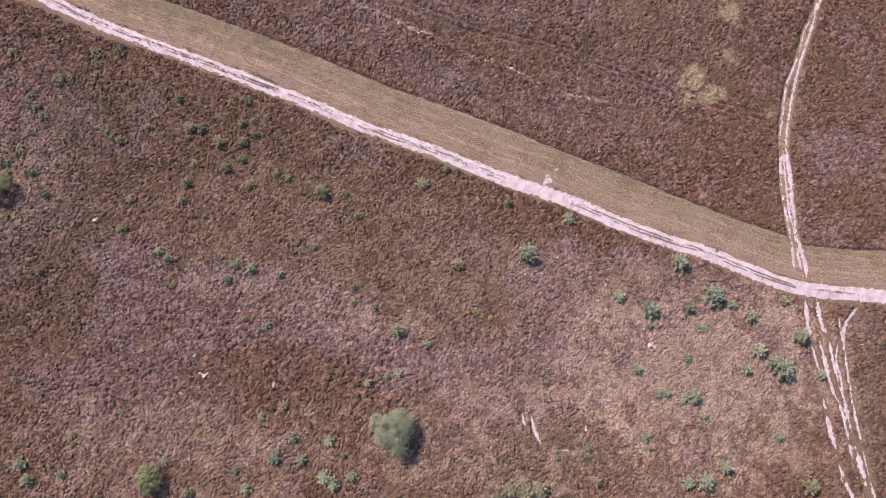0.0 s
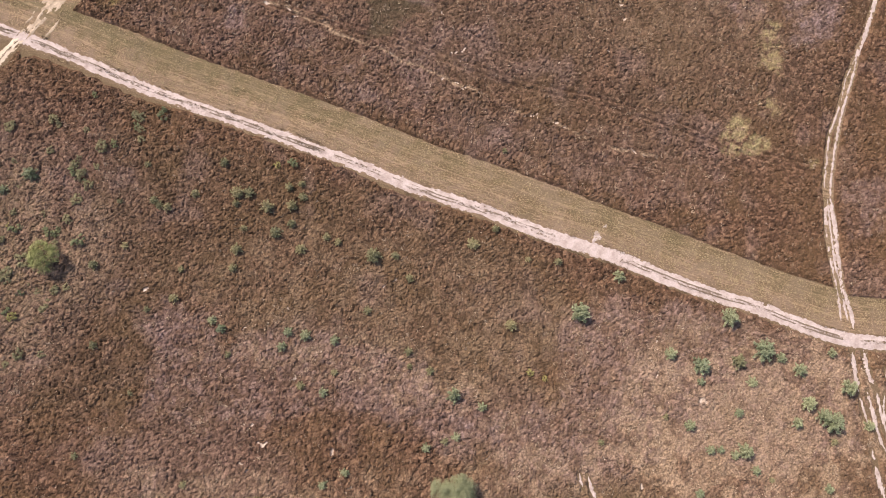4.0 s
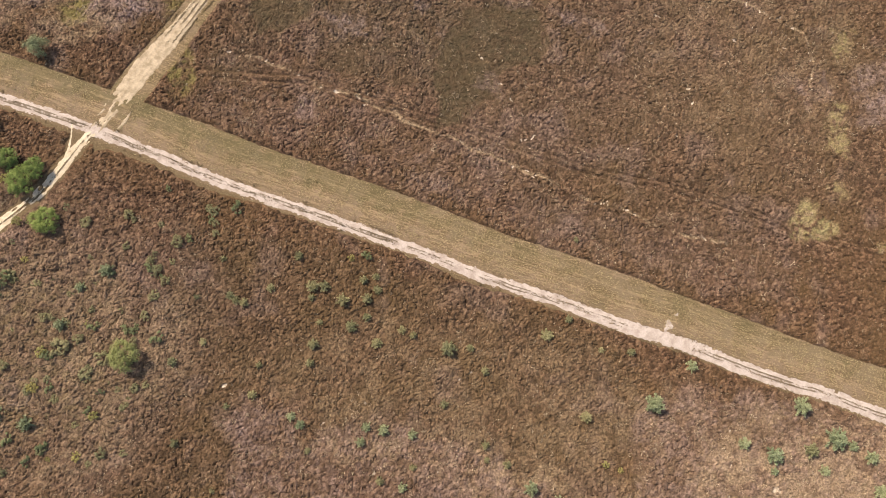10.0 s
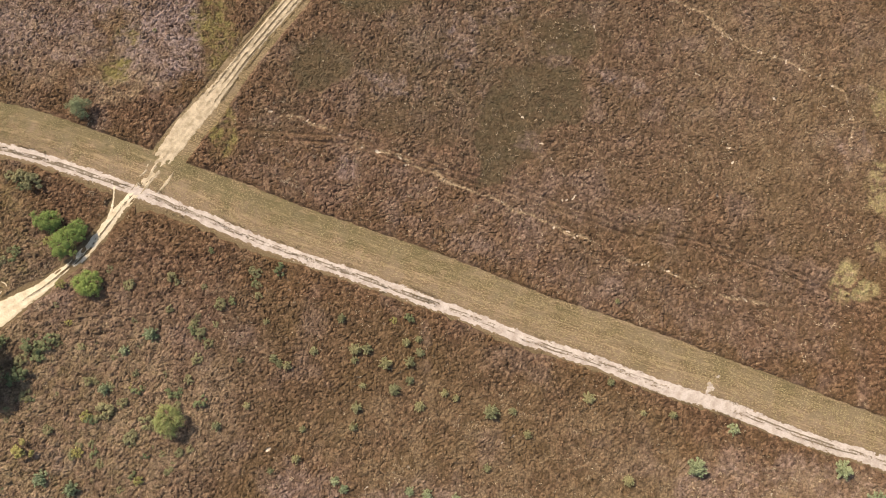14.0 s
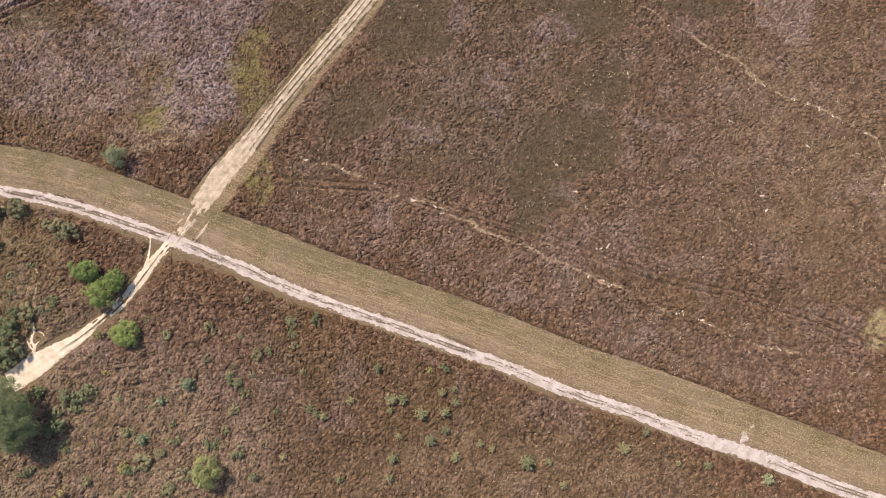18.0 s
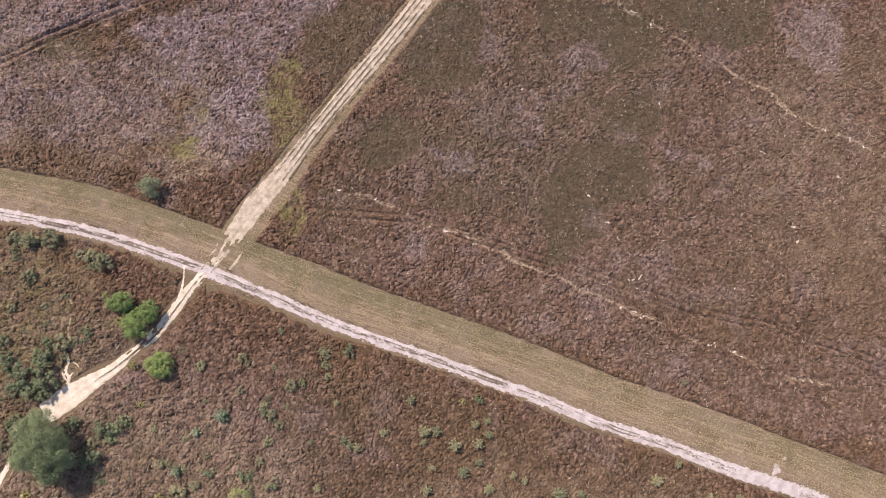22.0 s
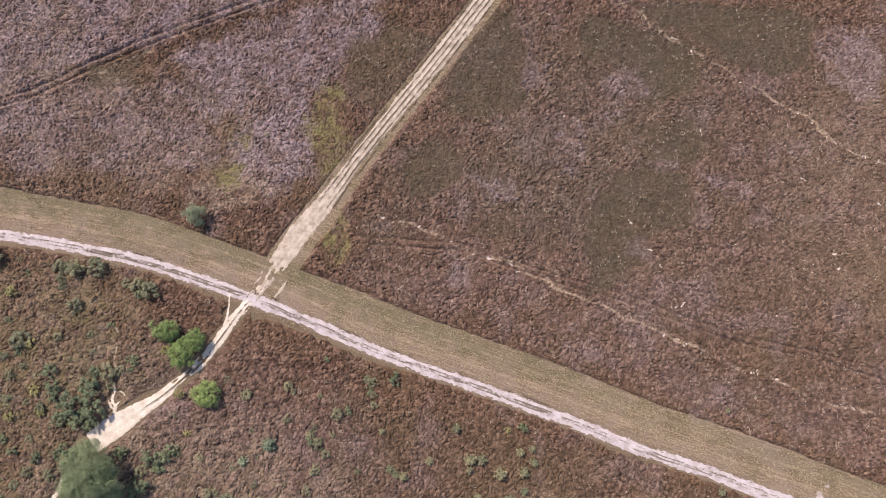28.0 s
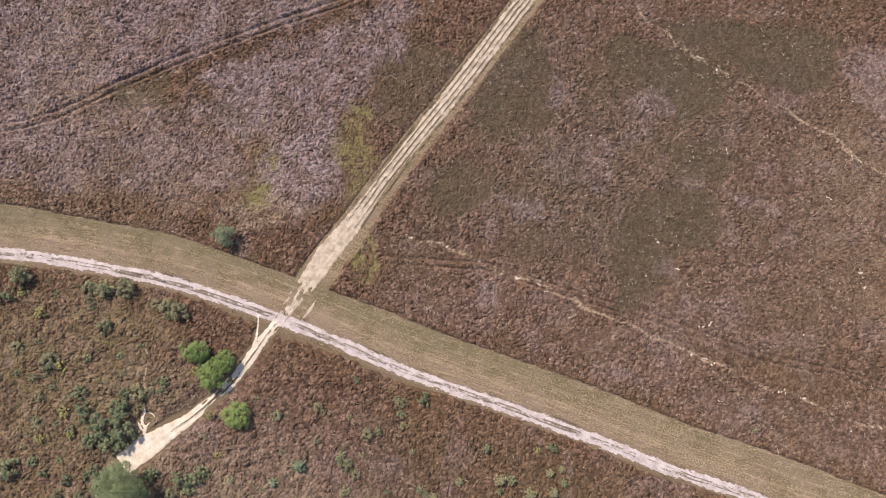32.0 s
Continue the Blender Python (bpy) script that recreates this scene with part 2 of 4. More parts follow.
EAST_STRANDS = [
    ([(110, 130), (90, 88), (73.2, 47.8), (71.4, 44.9), (70.7, 42.4), (69.4, 38.9), (67.9, 35.5), (66.6, 32.1), (65.7, 29.2), (64.6, 25.5), (63.8, 22.2), (63.2, 19.0), (63.2, 16.9), (63.1, 17.2), (63.2, 14.8), (63.3, 11.8), (63.2, 8.9), (63.3, 6.0), (63.3, 3.2), (63.8, 0.8), (64.3, -1.5), (64.3, -3.8)], [0.3, 0.3, 0.42, 0.32, 0.3, 0.26, 0.26, 0.26, 0.3, 0.3, 0.24, 0.28, 0.3, 0.42, 0.46, 0.5, 0.5, 0.46, 0.42, 0.4, 0.36, 0.3], 0.15),
    ([(70.8, 43.5), (69.5, 41.2), (68.5, 39.5), (67.7, 37.0), (66.7, 34.4), (65.3, 31.4), (64.3, 29.5), (63.6, 26.2), (62.9, 23.3), (62.3, 20.1), (62.4, 17.9), (62.0, 15.7), (61.7, 11.8), (61.9, 8.0), (62.1, 5.1), (62.3, 3.2), (62.4, 1.8), (62.4, -2.4)], [0.12, 0.14, 0.18, 0.14, 0.18, 0.24, 0.24, 0.26, 0.26, 0.3, 0.34, 0.36, 0.28, 0.26, 0.28, 0.3, 0.3, 0.22], 0.45),
    ([(62.6, 18.2), (62.5, 15.7), (62.5, 11.8), (62.6, 7.0), (63.0, 4.1), (63.1, 1.8), (63.3, -0.6), (63.6, -2.4)], [0.2, 0.24, 0.24, 0.28, 0.3, 0.34, 0.3, 0.2], 0.25),
]
STRANDS = [
    ([(63.4, -4.4), (63.6, -7.4), (63.7, -10.0), (63.8, -13.6), (64.2, -15.8), (64.8, -19.1)], [0.6, 0.5, 0.4, 0.6, 0.3, 0.2]),
    ([(64.9, -22.9), (65.3, -26.8), (66.0, -30.6)], [0.3, 0.45, 0.55]),
    ([(66.2, -32.9), (67.0, -35.8), (67.9, -38.1), (68.9, -44.3)], [0.2, 0.6, 0.4, 0.4]),
    ([(64.9, -4.6), (65.5, -7.3), (66.0, -11.4), (66.8, -13.6), (67.2, -17.2), (67.7, -20.7), (68.3, -23.8), (68.8, -27.7), (69.5, -32.4), (70.3, -36.6), (71.0, -41.9)], [0.6, 0.45, 0.5, 0.3, 0.3, 0.35, 0.5, 0.7, 0.55, 0.6, 0.6]),
    ([(65.3, -13.9), (65.8, -17.2), (66.2, -20.0), (66.8, -22.5), (67.4, -23.9), (68.0, -27.0), (68.5, -32.1)], [0.35, 0.5, 0.25, 0.3, 0.3, 0.35, 0.3]),
    ([(68.2, -14.5), (67.6, -17.4), (68.0, -19.1), (68.2, -22.5)], [0.15, 0.3, 0.25, 0.2]),
    ([(72.1, -8.7), (70.3, -10.6), (69.3, -12.9), (69.2, -14.7), (69.3, -19.0), (69.6, -24.2), (70.2, -30.2), (70.9, -35.3), (71.9, -41.9)], [0.35, 0.35, 0.4, 0.3, 0.28, 0.28, 0.28, 0.28, 0.3]),
    ([(69.0, -10.3), (68.9, -11.8), (69.0, -13.6)], [0.15, 0.2, 0.25]),
]
SCARS = [[(-92.6, 35.1), (-92.5, 33.5), (-92.8, 32.2), (-92.3, 31.1), (-92.7, 29.2)], [(-91.5, 32.1), (-92.2, 31.4), (-92.6, 30.3)], [(-91.7, 33.6), (-91.1, 33.3), (-90.8, 32.8)], [(-93.4, 32.2), (-93, 31.3), (-92.4, 30.7)]]
MOOR_SCARS = [[(17.3, -24.7), (17.5, -26), (17.7, -26.9)], [(18.6, -25.1), (19, -26.8), (19.5, -28.2), (20, -29.4)], [(23.2, -30.4), (23.9, -30.3), (24.3, -30.6)]]
OLD_PATHS = [
    [(-96.3, 48.6), (-93.8, 45.4), (-92.2, 42.8), (-92.3, 40.2), (-92.0, 36.7), (-92.5, 35.0)],
    [(-50, 61.5), (-43.3, 59.7), (-36.3, 56.2), (-26.7, 52.1), (-17.6, 47.9), (-7.9, 43.1), (0.2, 39.3), (9.0, 34.5), (16.7, 32.1), (24.3, 28.6), (33.6, 25.7)],
    [(-101.7, 85.8), (-97.1, 87.1), (-93.4, 88.9), (-88.3, 90.9)],
    [(28.4, 76.0), (33.2, 72.2), (38.2, 70.6), (43.6, 67.9), (48.1, 65.7), (51.9, 62.5), (52.4, 57.8), (51.5, 52.6)],
    [(-6.6, 103.2), (-4.9, 99.9), (1.7, 94.7), (10.3, 88.6), (17.7, 83.8), (25.7, 78.8), (32.9, 73.0)],
]
WHEEL_LINES = [
    [(-54.0, 57.5), (-36.2, 55.9), (-26.7, 52.5), (-17.5, 49.3), (-7.9, 46.4), (1.7, 42.5), (11.2, 39.0), (20.9, 36.7), (28.0, 34.8), (35.8, 32.1), (44.8, 28.3), (52.5, 25.6), (60.3, 23.6)],
    [(-125, 80), (-113.7, 81.6), (-108.2, 83.2), (-99.0, 87.9), (-89.9, 92.2), (-80.3, 96.1), (-70.7, 99.9), (-61.5, 103.1), (-50, 108)],
]
# fields of heather with edges of their own: strength and outline
OLIVE_FIELD = [
    (0.75, [(-57.4, 31.7), (-29.4, 25.7), (-3.8, 17.5), (15.2, 8.5), (16.8, 4.4), (15, -6.3), (9.9, -13), (1.8, -13.5), (-9.6, -7.8), (-16.6, -3.2), (-26.3, -2.7), (-36.9, -1.4), (-40.4, 5.7), (-44.8, 5.9), (-47.3, 1.6), (-49, -5.2), (-50.6, -13.7), (-66.6, -12.9), (-62.9, 2.3), (-61.5, 14.5), (-57.3, 25.2)]),
    (0.5, [(10.2, 61), (19.2, 61.4), (41, 55.4), (47.3, 39.1), (34.2, 39.4), (15.8, 44.3), (6.1, 45.5)]),
]
PINK_AND_HOTSPOT = [
    (0.42, [(-46.6, 4.6), (-38.6, 2.4), (-37.4, -2.6), (-27, -0.8), (-19.9, -3.5), (-7.5, -6.2), (-2.2, -12.4), (6.6, -13.3), (6.5, -20.2), (-2.2, -21.9), (-10.8, -17.5), (-19.6, -13.2), (-28.1, -14), (-36.5, -17.4), (-46.8, -14.7), (-49.1, -7)]),
    # pink heather, strengthened to paint in the sun's bright hot spot
    (0.4, [(15.8, 1), (38.7, 1), (63.9, -8.2), (63.2, -22.4), (50.2, -27.5), (32.8, -22.2), (23.7, -27.2), (9.1, -23.7), (3, -21.9), (9.2, -14.2), (15.4, -13.4)]),
    (0.2, [(-54.2, 56.7), (-40.2, 55.5), (-19.6, 47.2), (-0.8, 39.9), (25.4, 27.5), (44, 27), (45.7, 16.4), (31.2, 16.8), (3.3, 27.2), (-32.8, 42.5), (-54.1, 49.8)]),
]
LILAC_FIELDS = [
    (0.85, [(-85.9, 85.4), (-80.3, 92.5), (-60.8, 99.8), (-50.8, 104), (-46.8, 101.9), (-49, 95.6), (-52, 92.4), (-56, 89.3), (-58, 84.2), (-60.9, 84.2), (-62, 77.2), (-61.1, 73.2), (-59.2, 67.3), (-64, 68.3), (-68.7, 65.5), (-73.4, 67.5), (-72.5, 73.4), (-75.3, 78.3), (-80.1, 79.4), (-84.9, 82.4)]),
    (0.72, [(-124.3, 108), (-58.7, 108.3), (-61.8, 102.9), (-68.7, 99.8), (-80.3, 95.6), (-89.8, 91.5), (-100.9, 87.6), (-111.9, 83.7), (-122.7, 82.8)]),
    (0.58, [(-120.9, 82.3), (-101.8, 85.6), (-86.8, 84.4), (-75.3, 73.4), (-81.8, 68.6), (-98.5, 69.8), (-120.3, 72.1)]),
]
LILAC_SPOTS = [
    (0.55, [(-23.5, 90.2), (-18.5, 88.1), (-20.4, 82.4), (-24.9, 82.9)]),
    (0.55, [(-6.7, 88), (-1.7, 86.9), (-2, 82.7), (-6.3, 79.7), (-9.7, 75.6), (-12.6, 77.7), (-10.2, 82.8)]),
    (0.55, [(-17.6, 78.7), (-13.6, 77.7), (-13, 71.5), (-16.3, 67.5), (-19.1, 69.6)]),
    (0.55, [(-32.1, 68.8), (-25.2, 67.7), (-24.4, 63.7), (-32.3, 62.9)]),
    (0.55, [(-6, 57.4), (-2, 56.3), (-4.3, 52.5), (-8.2, 54.5)]),
    (0.55, [(7.1, 68.2), (11.3, 69.1), (18, 63.9), (13.7, 62), (7.7, 64.1)]),
    (0.55, [(30.9, 95.4), (42.9, 95.4), (40.7, 78.1), (30.9, 85.7)]),
]
LILAC_SPOTS_EAST = [
    (0.5, [(-14.4, 65.5), (-11.4, 65.5), (-11.7, 61), (-14.7, 60.5)]),
    (0.5, [(-38.5, 52.3), (-33.7, 53.2), (-34.8, 48.9), (-39.1, 49.5)]),
    (0.5, [(-1.2, 73.4), (2.9, 72.8), (1.4, 67.8), (-2.6, 68.3)]),
    (0.6, [(49.2, 55), (54.4, 56), (54.8, 50.7), (49.5, 48.6)]),
    (0.5, [(59.7, 57), (70.1, 56.9), (67.7, 46.3), (59.3, 45.4)]),
    (0.35, [(65.2, 21.5), (80.5, 20.6), (79.4, 11.6), (66, 11.6)]),
]
SMOOTH_GREEN = [
    (0.95, [(-44.6, 74), (-35.8, 73.9), (-34, 69.8), (-39.1, 65), (-43.9, 64.1), (-46.2, 69)]),
    (0.95, [(-30.8, 97.7), (-24.6, 98.7), (-22.9, 92.3), (-25.1, 88.1), (-22.9, 81.9), (-28.6, 78.9), (-35.5, 79.9), (-38.4, 84.1)]),
    (0.95, [(-12.3, 97.6), (0.1, 95.5), (10.1, 90.1), (8.6, 84.8), (-0.2, 79.6), (-3.4, 84.8), (-7.8, 88), (-12.9, 89.1)]),
    (0.95, [(-14.6, 62.5), (-9.2, 68.4), (-2, 69.3), (4, 67.7), (5.8, 60.1), (-1, 57.3), (-4.2, 54.4), (-8.6, 48.7), (-13.6, 47.9), (-14.1, 54.6)]),
    (0.95, [(-3.5, 76.5), (7, 78.5), (8.5, 72.3), (3.1, 69.3), (-2.9, 71.4)]),
    (0.95, [(-4.8, 100.9), (32.3, 97.6), (27.9, 87.8), (19.2, 85.7), (3.2, 95.5)]),
]
SMOOTH_GREEN_WEST = [
    (0.7, [(-55, 93.5), (-45, 95.6), (-39.5, 93.4), (-45.3, 84.1), (-51.3, 80.1), (-56.1, 82.2), (-54.5, 88.3)]),
    (0.8, [(-98.6, 87.5), (-89.7, 89), (-90.6, 84.5), (-99, 84)]),
    (0.6, [(-83, 84.4), (-76.3, 84.4), (-77.3, 80.9), (-82, 81.4)]),
    (0.5, [(-34.4, 60), (-24.5, 62.7), (-16.7, 60.6), (-17.1, 54.7), (-26.8, 55.9)]),
]
# soft-edged patches: x, y, half-width, half-height, strength
# first two, in the north, weakened: cloud shade and vignetting put into the colour
BLOOMING = [(-5, 72, 46, 34, 0.13), (40, 66, 30, 40, 0.06), (-80, 15, 26, 24, 0.22), (-112, 90, 8, 5, 0.5), (-42.2, -21.5, 13, 10, 0.25), (12.2, -22, 12.1, 9.4, 0.2), (42.1, -17.9, 18.8, 14.1, 0.12), (35.6, 25.3, 15.8, 6.5, 0.12)]
GREENER = [(30, 60, 40.6, 37.7, 0.25), (-17.8, 66.9, 16, 12, 0.6), (-10, 82, 26, 14, 0.5), (-14.4, 56.8, 7, 6.2, 0.5), (-40.8, 70.3, 5.6, 5.6, 0.6), (-47, 62, 5, 6, 0.3), (76, -24, 6, 18, 0.5), (20, -33, 9, 7, 0.35), (-100, 36, 16, 14, 0.3), (-86, 14, 24, 18, 0.2)]
GRASS_PATCHES = [
    (0.8, [(56.9, 63.8), (60.1, 63), (59.1, 59.9), (58.2, 57.2), (56.3, 57.2), (55.8, 61.1)]),
    (0.85, [(53.8, 50.4), (57.3, 50), (57.5, 45.5), (56.8, 43.3), (57.3, 39.8), (55.7, 40.2), (53.2, 42.2), (53.8, 47.1)]),
    (0.85, [(52.6, 37.3), (55.9, 36.1), (55.6, 33.2), (54, 32.7), (52.7, 34.9)]),
    (1.0, [(45.5, 31.1), (48.5, 33.4), (49.9, 31.7), (50.6, 30.1), (53.4, 29.1), (53.3, 27.2), (48.9, 26.2), (44.7, 27.4)]),
    (0.9, [(60.1, 24.9), (62.1, 24.8), (61.9, 23.4), (59.9, 23.5)]),
]
LUSHER = [(-104, 38, 18, 16, 0.52), (-88, 12, 26, 16, 0.25), (-104, 22, 14, 12, 0.4), (-57.8, 81.9, 2.6, 3.4, 1.0), (-59.1, 77.1, 3.2, 4.0, 1.05), (-57.2, 72.7, 3.2, 3.4, 0.9), (-58.0, 69.3, 2.4, 2.6, 0.95), (-72.7, 74.8, 2.2, 2.2, 0.9), (-75.2, 69.0, 2.4, 2.2, 1.4), (-57.6, 58.4, 2.2, 4.7, 1.5), (-32.3, -27.2, 2.4, 1.1, 1)]
# dry grass; at (46, -20) raised further to paint the sun's hot spot
DRIER_AND_HOTSPOT = [(42, 62, 20, 24, 0.15), (-18, 6, 26, 9, 0.16), (-94, 76, 26, 12, 0.16), (46, -20, 24, 17, 0.5), (10, -5, 22, 9, 0.16), (14, -28, 24, 10, 0.34), (-24, -4, 16, 2.2, 0.26), (-4, -12, 9, 3, 0.4), (-36, -30, 24, 8, 0.3), (-85, 12, 26, 20, 0.26), (-103, 38, 18, 16, 0.22), (-106, 92, 8, 14, 0.2), (-64, 14, 9, 8, 0.2), (-74, 66, 7, 3, 0.35), (-10, -8.5, 14, 2.5, 0.26)]
WILD = [(-12, -20, 16, 9, 0.8), (-92, 20, 30, 30, 1.0), (-104, 40, 18, 16, 1.0), (-50, -28, 22, 10, 0.5), (-100, 92, 20, 14, 0.5), (40, -22, 26, 12, 0.4)]
BARE = [(-31.4, -18.7, 0.6, 0.7, 0.8), (37.8, -14.5, 0.5, 0.4, 1), (-26.5, -8.3, 0.3, 0.3, 1), (-43.3, 59.5, 0.5, 0.35, 1), (29.6, 53.3, 0.4, 0.3, 1)]
speck = random.Random(3)
BARE += [(speck.uniform(-20, 50), speck.uniform(42, 84), speck.uniform(0.18, 0.34), speck.uniform(0.16, 0.3), 1) for _ in range(34)]
BARE += [(speck.uniform(-50, 40), speck.uniform(-34, 8), speck.uniform(0.15, 0.3), speck.uniform(0.15, 0.28), 1) for _ in range(26)]
for line in OLD_PATHS[1], OLD_PATHS[3], OLD_PATHS[4]:
    for (ax, ay), (bx, by) in zip(line, line[1:]):
        for _ in range(4):
            k = speck.random()
            BARE.append((ax + (bx - ax) * k + speck.uniform(-0.3, 0.3), ay + (by - ay) * k + speck.uniform(-0.3, 0.3), speck.uniform(0.12, 0.3), speck.uniform(0.12, 0.26), 1))
HULL = [(-65, -42), (-94, -8), (-120, 18), (-125, 113), (46, 113), (70, 82), (90, 50), (80, -42)]
rng = np.random.default_rng(7)


def hash2(i, j, k=0):
    """A steady random number between 0 and 1 for each whole-numbered cell."""
    v = np.sin(i * 127.1 + j * 311.7 + k * 74.7) * 43758.5453
    return v - np.floor(v)


def value_noise(x, y, size, k=0):
    x, y = x / size, y / size
    i, j = np.floor(x), np.floor(y)
    u, v = x - i, y - j
    u, v = u * u * (3 - 2 * u), v * v * (3 - 2 * v)
    a, b, c, d = hash2(i, j, k), hash2(i + 1, j, k), hash2(i, j + 1, k), hash2(i + 1, j + 1, k)
    return a + (b - a) * u + (c - a) * v + (a - b - c + d) * u * v


def smooth(x, lo, hi):
    t = np.clip((x - lo) / (hi - lo), 0, 1)
    return t * t * (3 - 2 * t)


def spline(points, step):
    """An even run of points along a smooth curve through the given ones."""
    p = np.array([points[0], *points, points[-1]], float)
    out = []
    for a, b, c, d in zip(p, p[1:], p[2:], p[3:]):
        for t in np.linspace(0, 1, 12, endpoint=False):
            out.append(0.5 * (2 * b + (c - a) * t + (2 * a - 5 * b + 4 * c - d) * t * t + (3 * b - a - 3 * c + d) * t ** 3))
    out = np.array([*out, p[-1]])
    s = np.r_[0, np.cumsum(np.linalg.norm(np.diff(out, axis=0), axis=1))]
    n = max(2, int(s[-1] / step))
    return np.stack([np.interp(np.linspace(0, s[-1], n), s, out[:, k]) for k in (0, 1)], 1)


def distance_to(x, y, points):
    """Distance of many places from a line of points, and how far along it they are."""
    best = np.full(x.shape, 1e9)
    for (ax, ay), (bx, by) in zip(points, points[1:]):
        lo_x, hi_x, lo_y, hi_y = min(ax, bx) - 8, max(ax, bx) + 8, min(ay, by) - 8, max(ay, by) + 8
        near = (x > lo_x) & (x < hi_x) & (y > lo_y) & (y < hi_y)
        px, py = x[near] - ax, y[near] - ay
        dx, dy = bx - ax, by - ay
        t = np.clip((px * dx + py * dy) / (dx * dx + dy * dy), 0, 1)
        best[near] = np.minimum(best[near], np.hypot(px - t * dx, py - t * dy))
    return best


def patches(x, y, rows, wobble=1.0):
    """How strongly the soft-edged patches cover each place."""
    nx = wobble * (9 * (value_noise(x, y, 7.0, 3) - 0.5) + 4 * (value_noise(x, y, 2.6, 4) - 0.5))
    ny = wobble * (9 * (value_noise(x, y, 7.0, 5) - 0.5) + 4 * (value_noise(x, y, 2.6, 6) - 0.5))
    sx, sy = 1.6 * (value_noise(x, y, 1.2, 7) - 0.5), 1.6 * (value_noise(x, y, 1.2, 8) - 0.5)
    out = np.zeros(x.shape)
    for cx, cy, a, b, s in rows:
        a1, b1, k = a * 1.35, b * 1.35, min(1.0, min(a, b) / 7)
        reach = 1.2 + 7 * k
        near = (np.abs(x - cx) < a1 + reach) & (np.abs(y - cy) < b1 + reach)
        u = (x[near] - cx + k * nx[near] + min(1.0, min(a, b) / 2) * sx[near]) / a1
        v = (y[near] - cy + k * ny[near] + min(1.0, min(a, b) / 2) * sy[near]) / b1
        out[near] = np.maximum(out[near], s * smooth(1 - u * u - v * v, 0.0, 0.85))
    return out


def zones(x, y, rows, soft=1.0, wobble=2.4):
    """How strongly the outlined fields cover each place, with ragged edges."""
    wx = x + wobble * (value_noise(x, y, 3.1, 72) - 0.5) + 1.5 * (value_noise(x, y, 0.9, 73) - 0.5)
    wy = y + wobble * (value_noise(x, y, 3.1, 74) - 0.5) + 1.5 * (value_noise(x, y, 0.9, 75) - 0.5)
    out = np.zeros(x.shape)
    for strength, ring in rows:
        lo, hi = np.min(ring, 0) - soft, np.max(ring, 0) + soft
        near = (wx > lo[0]) & (wx < hi[0]) & (wy > lo[1]) & (wy < hi[1])
        px, py = wx[near], wy[near]
        inside, gap = np.zeros(px.shape, bool), np.full(px.shape, 1e9)
        for (ax, ay), (bx, by) in zip(ring, ring[1:] + ring[:1]):
            dx, dy = bx - ax, by - ay
            inside ^= ((ay > py) != (by > py)) & (px < ax + (py - ay) * dx / (dy or 1e-9))
            t = np.clip(((px - ax) * dx + (py - ay) * dy) / (dx * dx + dy * dy), 0, 1)
            gap = np.minimum(gap, np.hypot(px - ax - t * dx, py - ay - t * dy))
        out[near] = np.maximum(out[near], strength * smooth(np.where(inside, gap, -gap), -soft, soft))
    return out


def line_y(points, x):
    s = spline(points, 2.0)
    return np.interp(x, s[:, 0], s[:, 1])


def inside_hull(x, y, grow=0.0):
    ok = np.ones(x.shape, bool)
    for (ax, ay), (bx, by) in zip(HULL, HULL[1:] + HULL[:1]):
        nx, ny = by - ay, -(bx - ax)
        k = np.hypot(nx, ny)
        ok &= ((x - ax) * nx + (y - ay) * ny) / k > -grow
    return ok


def mesh_object(name, verts, faces, mat, parent=None, smooth_faces=False):
    me = bpy.data.meshes.new(name)
    verts, faces = np.asarray(verts, np.float32), np.asarray(faces, np.int32)
    me.vertices.add(len(verts))
    me.vertices.foreach_set("co", verts.ravel())
    k = faces.shape[1]
    me.loops.add(faces.size)
    me.loops.foreach_set("vertex_index", faces.ravel())
    me.polygons.add(len(faces))
    me.polygons.foreach_set("loop_start", np.arange(0, faces.size, k, dtype=np.int32))
    me.polygons.foreach_set("loop_total", np.full(len(faces), k, np.int32))
    me.polygons.foreach_set("use_smooth", np.full(len(faces), smooth_faces))
    me.update(calc_edges=True)
    me.materials.append(mat)
    ob = new(name, me)
    ob.parent = parent
    return ob


def colour_layer(ob, name, r, g, b):
    at = ob.data.attributes.new(name, "FLOAT_COLOR", "POINT")
    at.data.foreach_set("color", np.stack([r, g, b, np.ones_like(r)], 1).astype(np.float32).ravel())


def grid(xs, ys):
    x, y = np.meshgrid(xs, ys)
    n, m = len(xs), len(ys)
    i = (np.arange(m - 1)[:, None] * n + np.arange(n - 1)[None]).ravel()
    return x.ravel(), y.ravel(), np.stack([i, i + 1, i + n + 1, i + n], 1)


def spread(lo, hi, step, far, grow):
    """Even steps from lo to hi, then growing ones out to far on both sides."""
    mid, out, s = list(np.arange(lo, hi, step)), [], step
    while not out or out[-1] < far:
        s *= grow
        out.append((out[-1] if out else 0) + s)
    return np.array([lo - o for o in reversed(out)] + mid + [mid[-1] + o for o in out])


# ---- ground: one sheet out to the horizon ----
gx, gy, gf = grid(spread(-126, 90, 0.6, 3800, 1.22), spread(-46, 112, 0.6, 3800, 1.22))
gz = 0.03 * (value_noise(gx, gy, 1.7, 1) - 0.5) + 0.02 * (value_noise(gx, gy, 0.8, 2) - 0.5)
ground_rows = (gy - line_y(MAIN, gx)) * 0.92
ground = mesh_object("ground", np.stack([gx, gy, gz], 1), gf, M_TURF, None, True)
colour_layer(ground, "rows", gx / 0.92, ground_rows, ground_rows * 0)
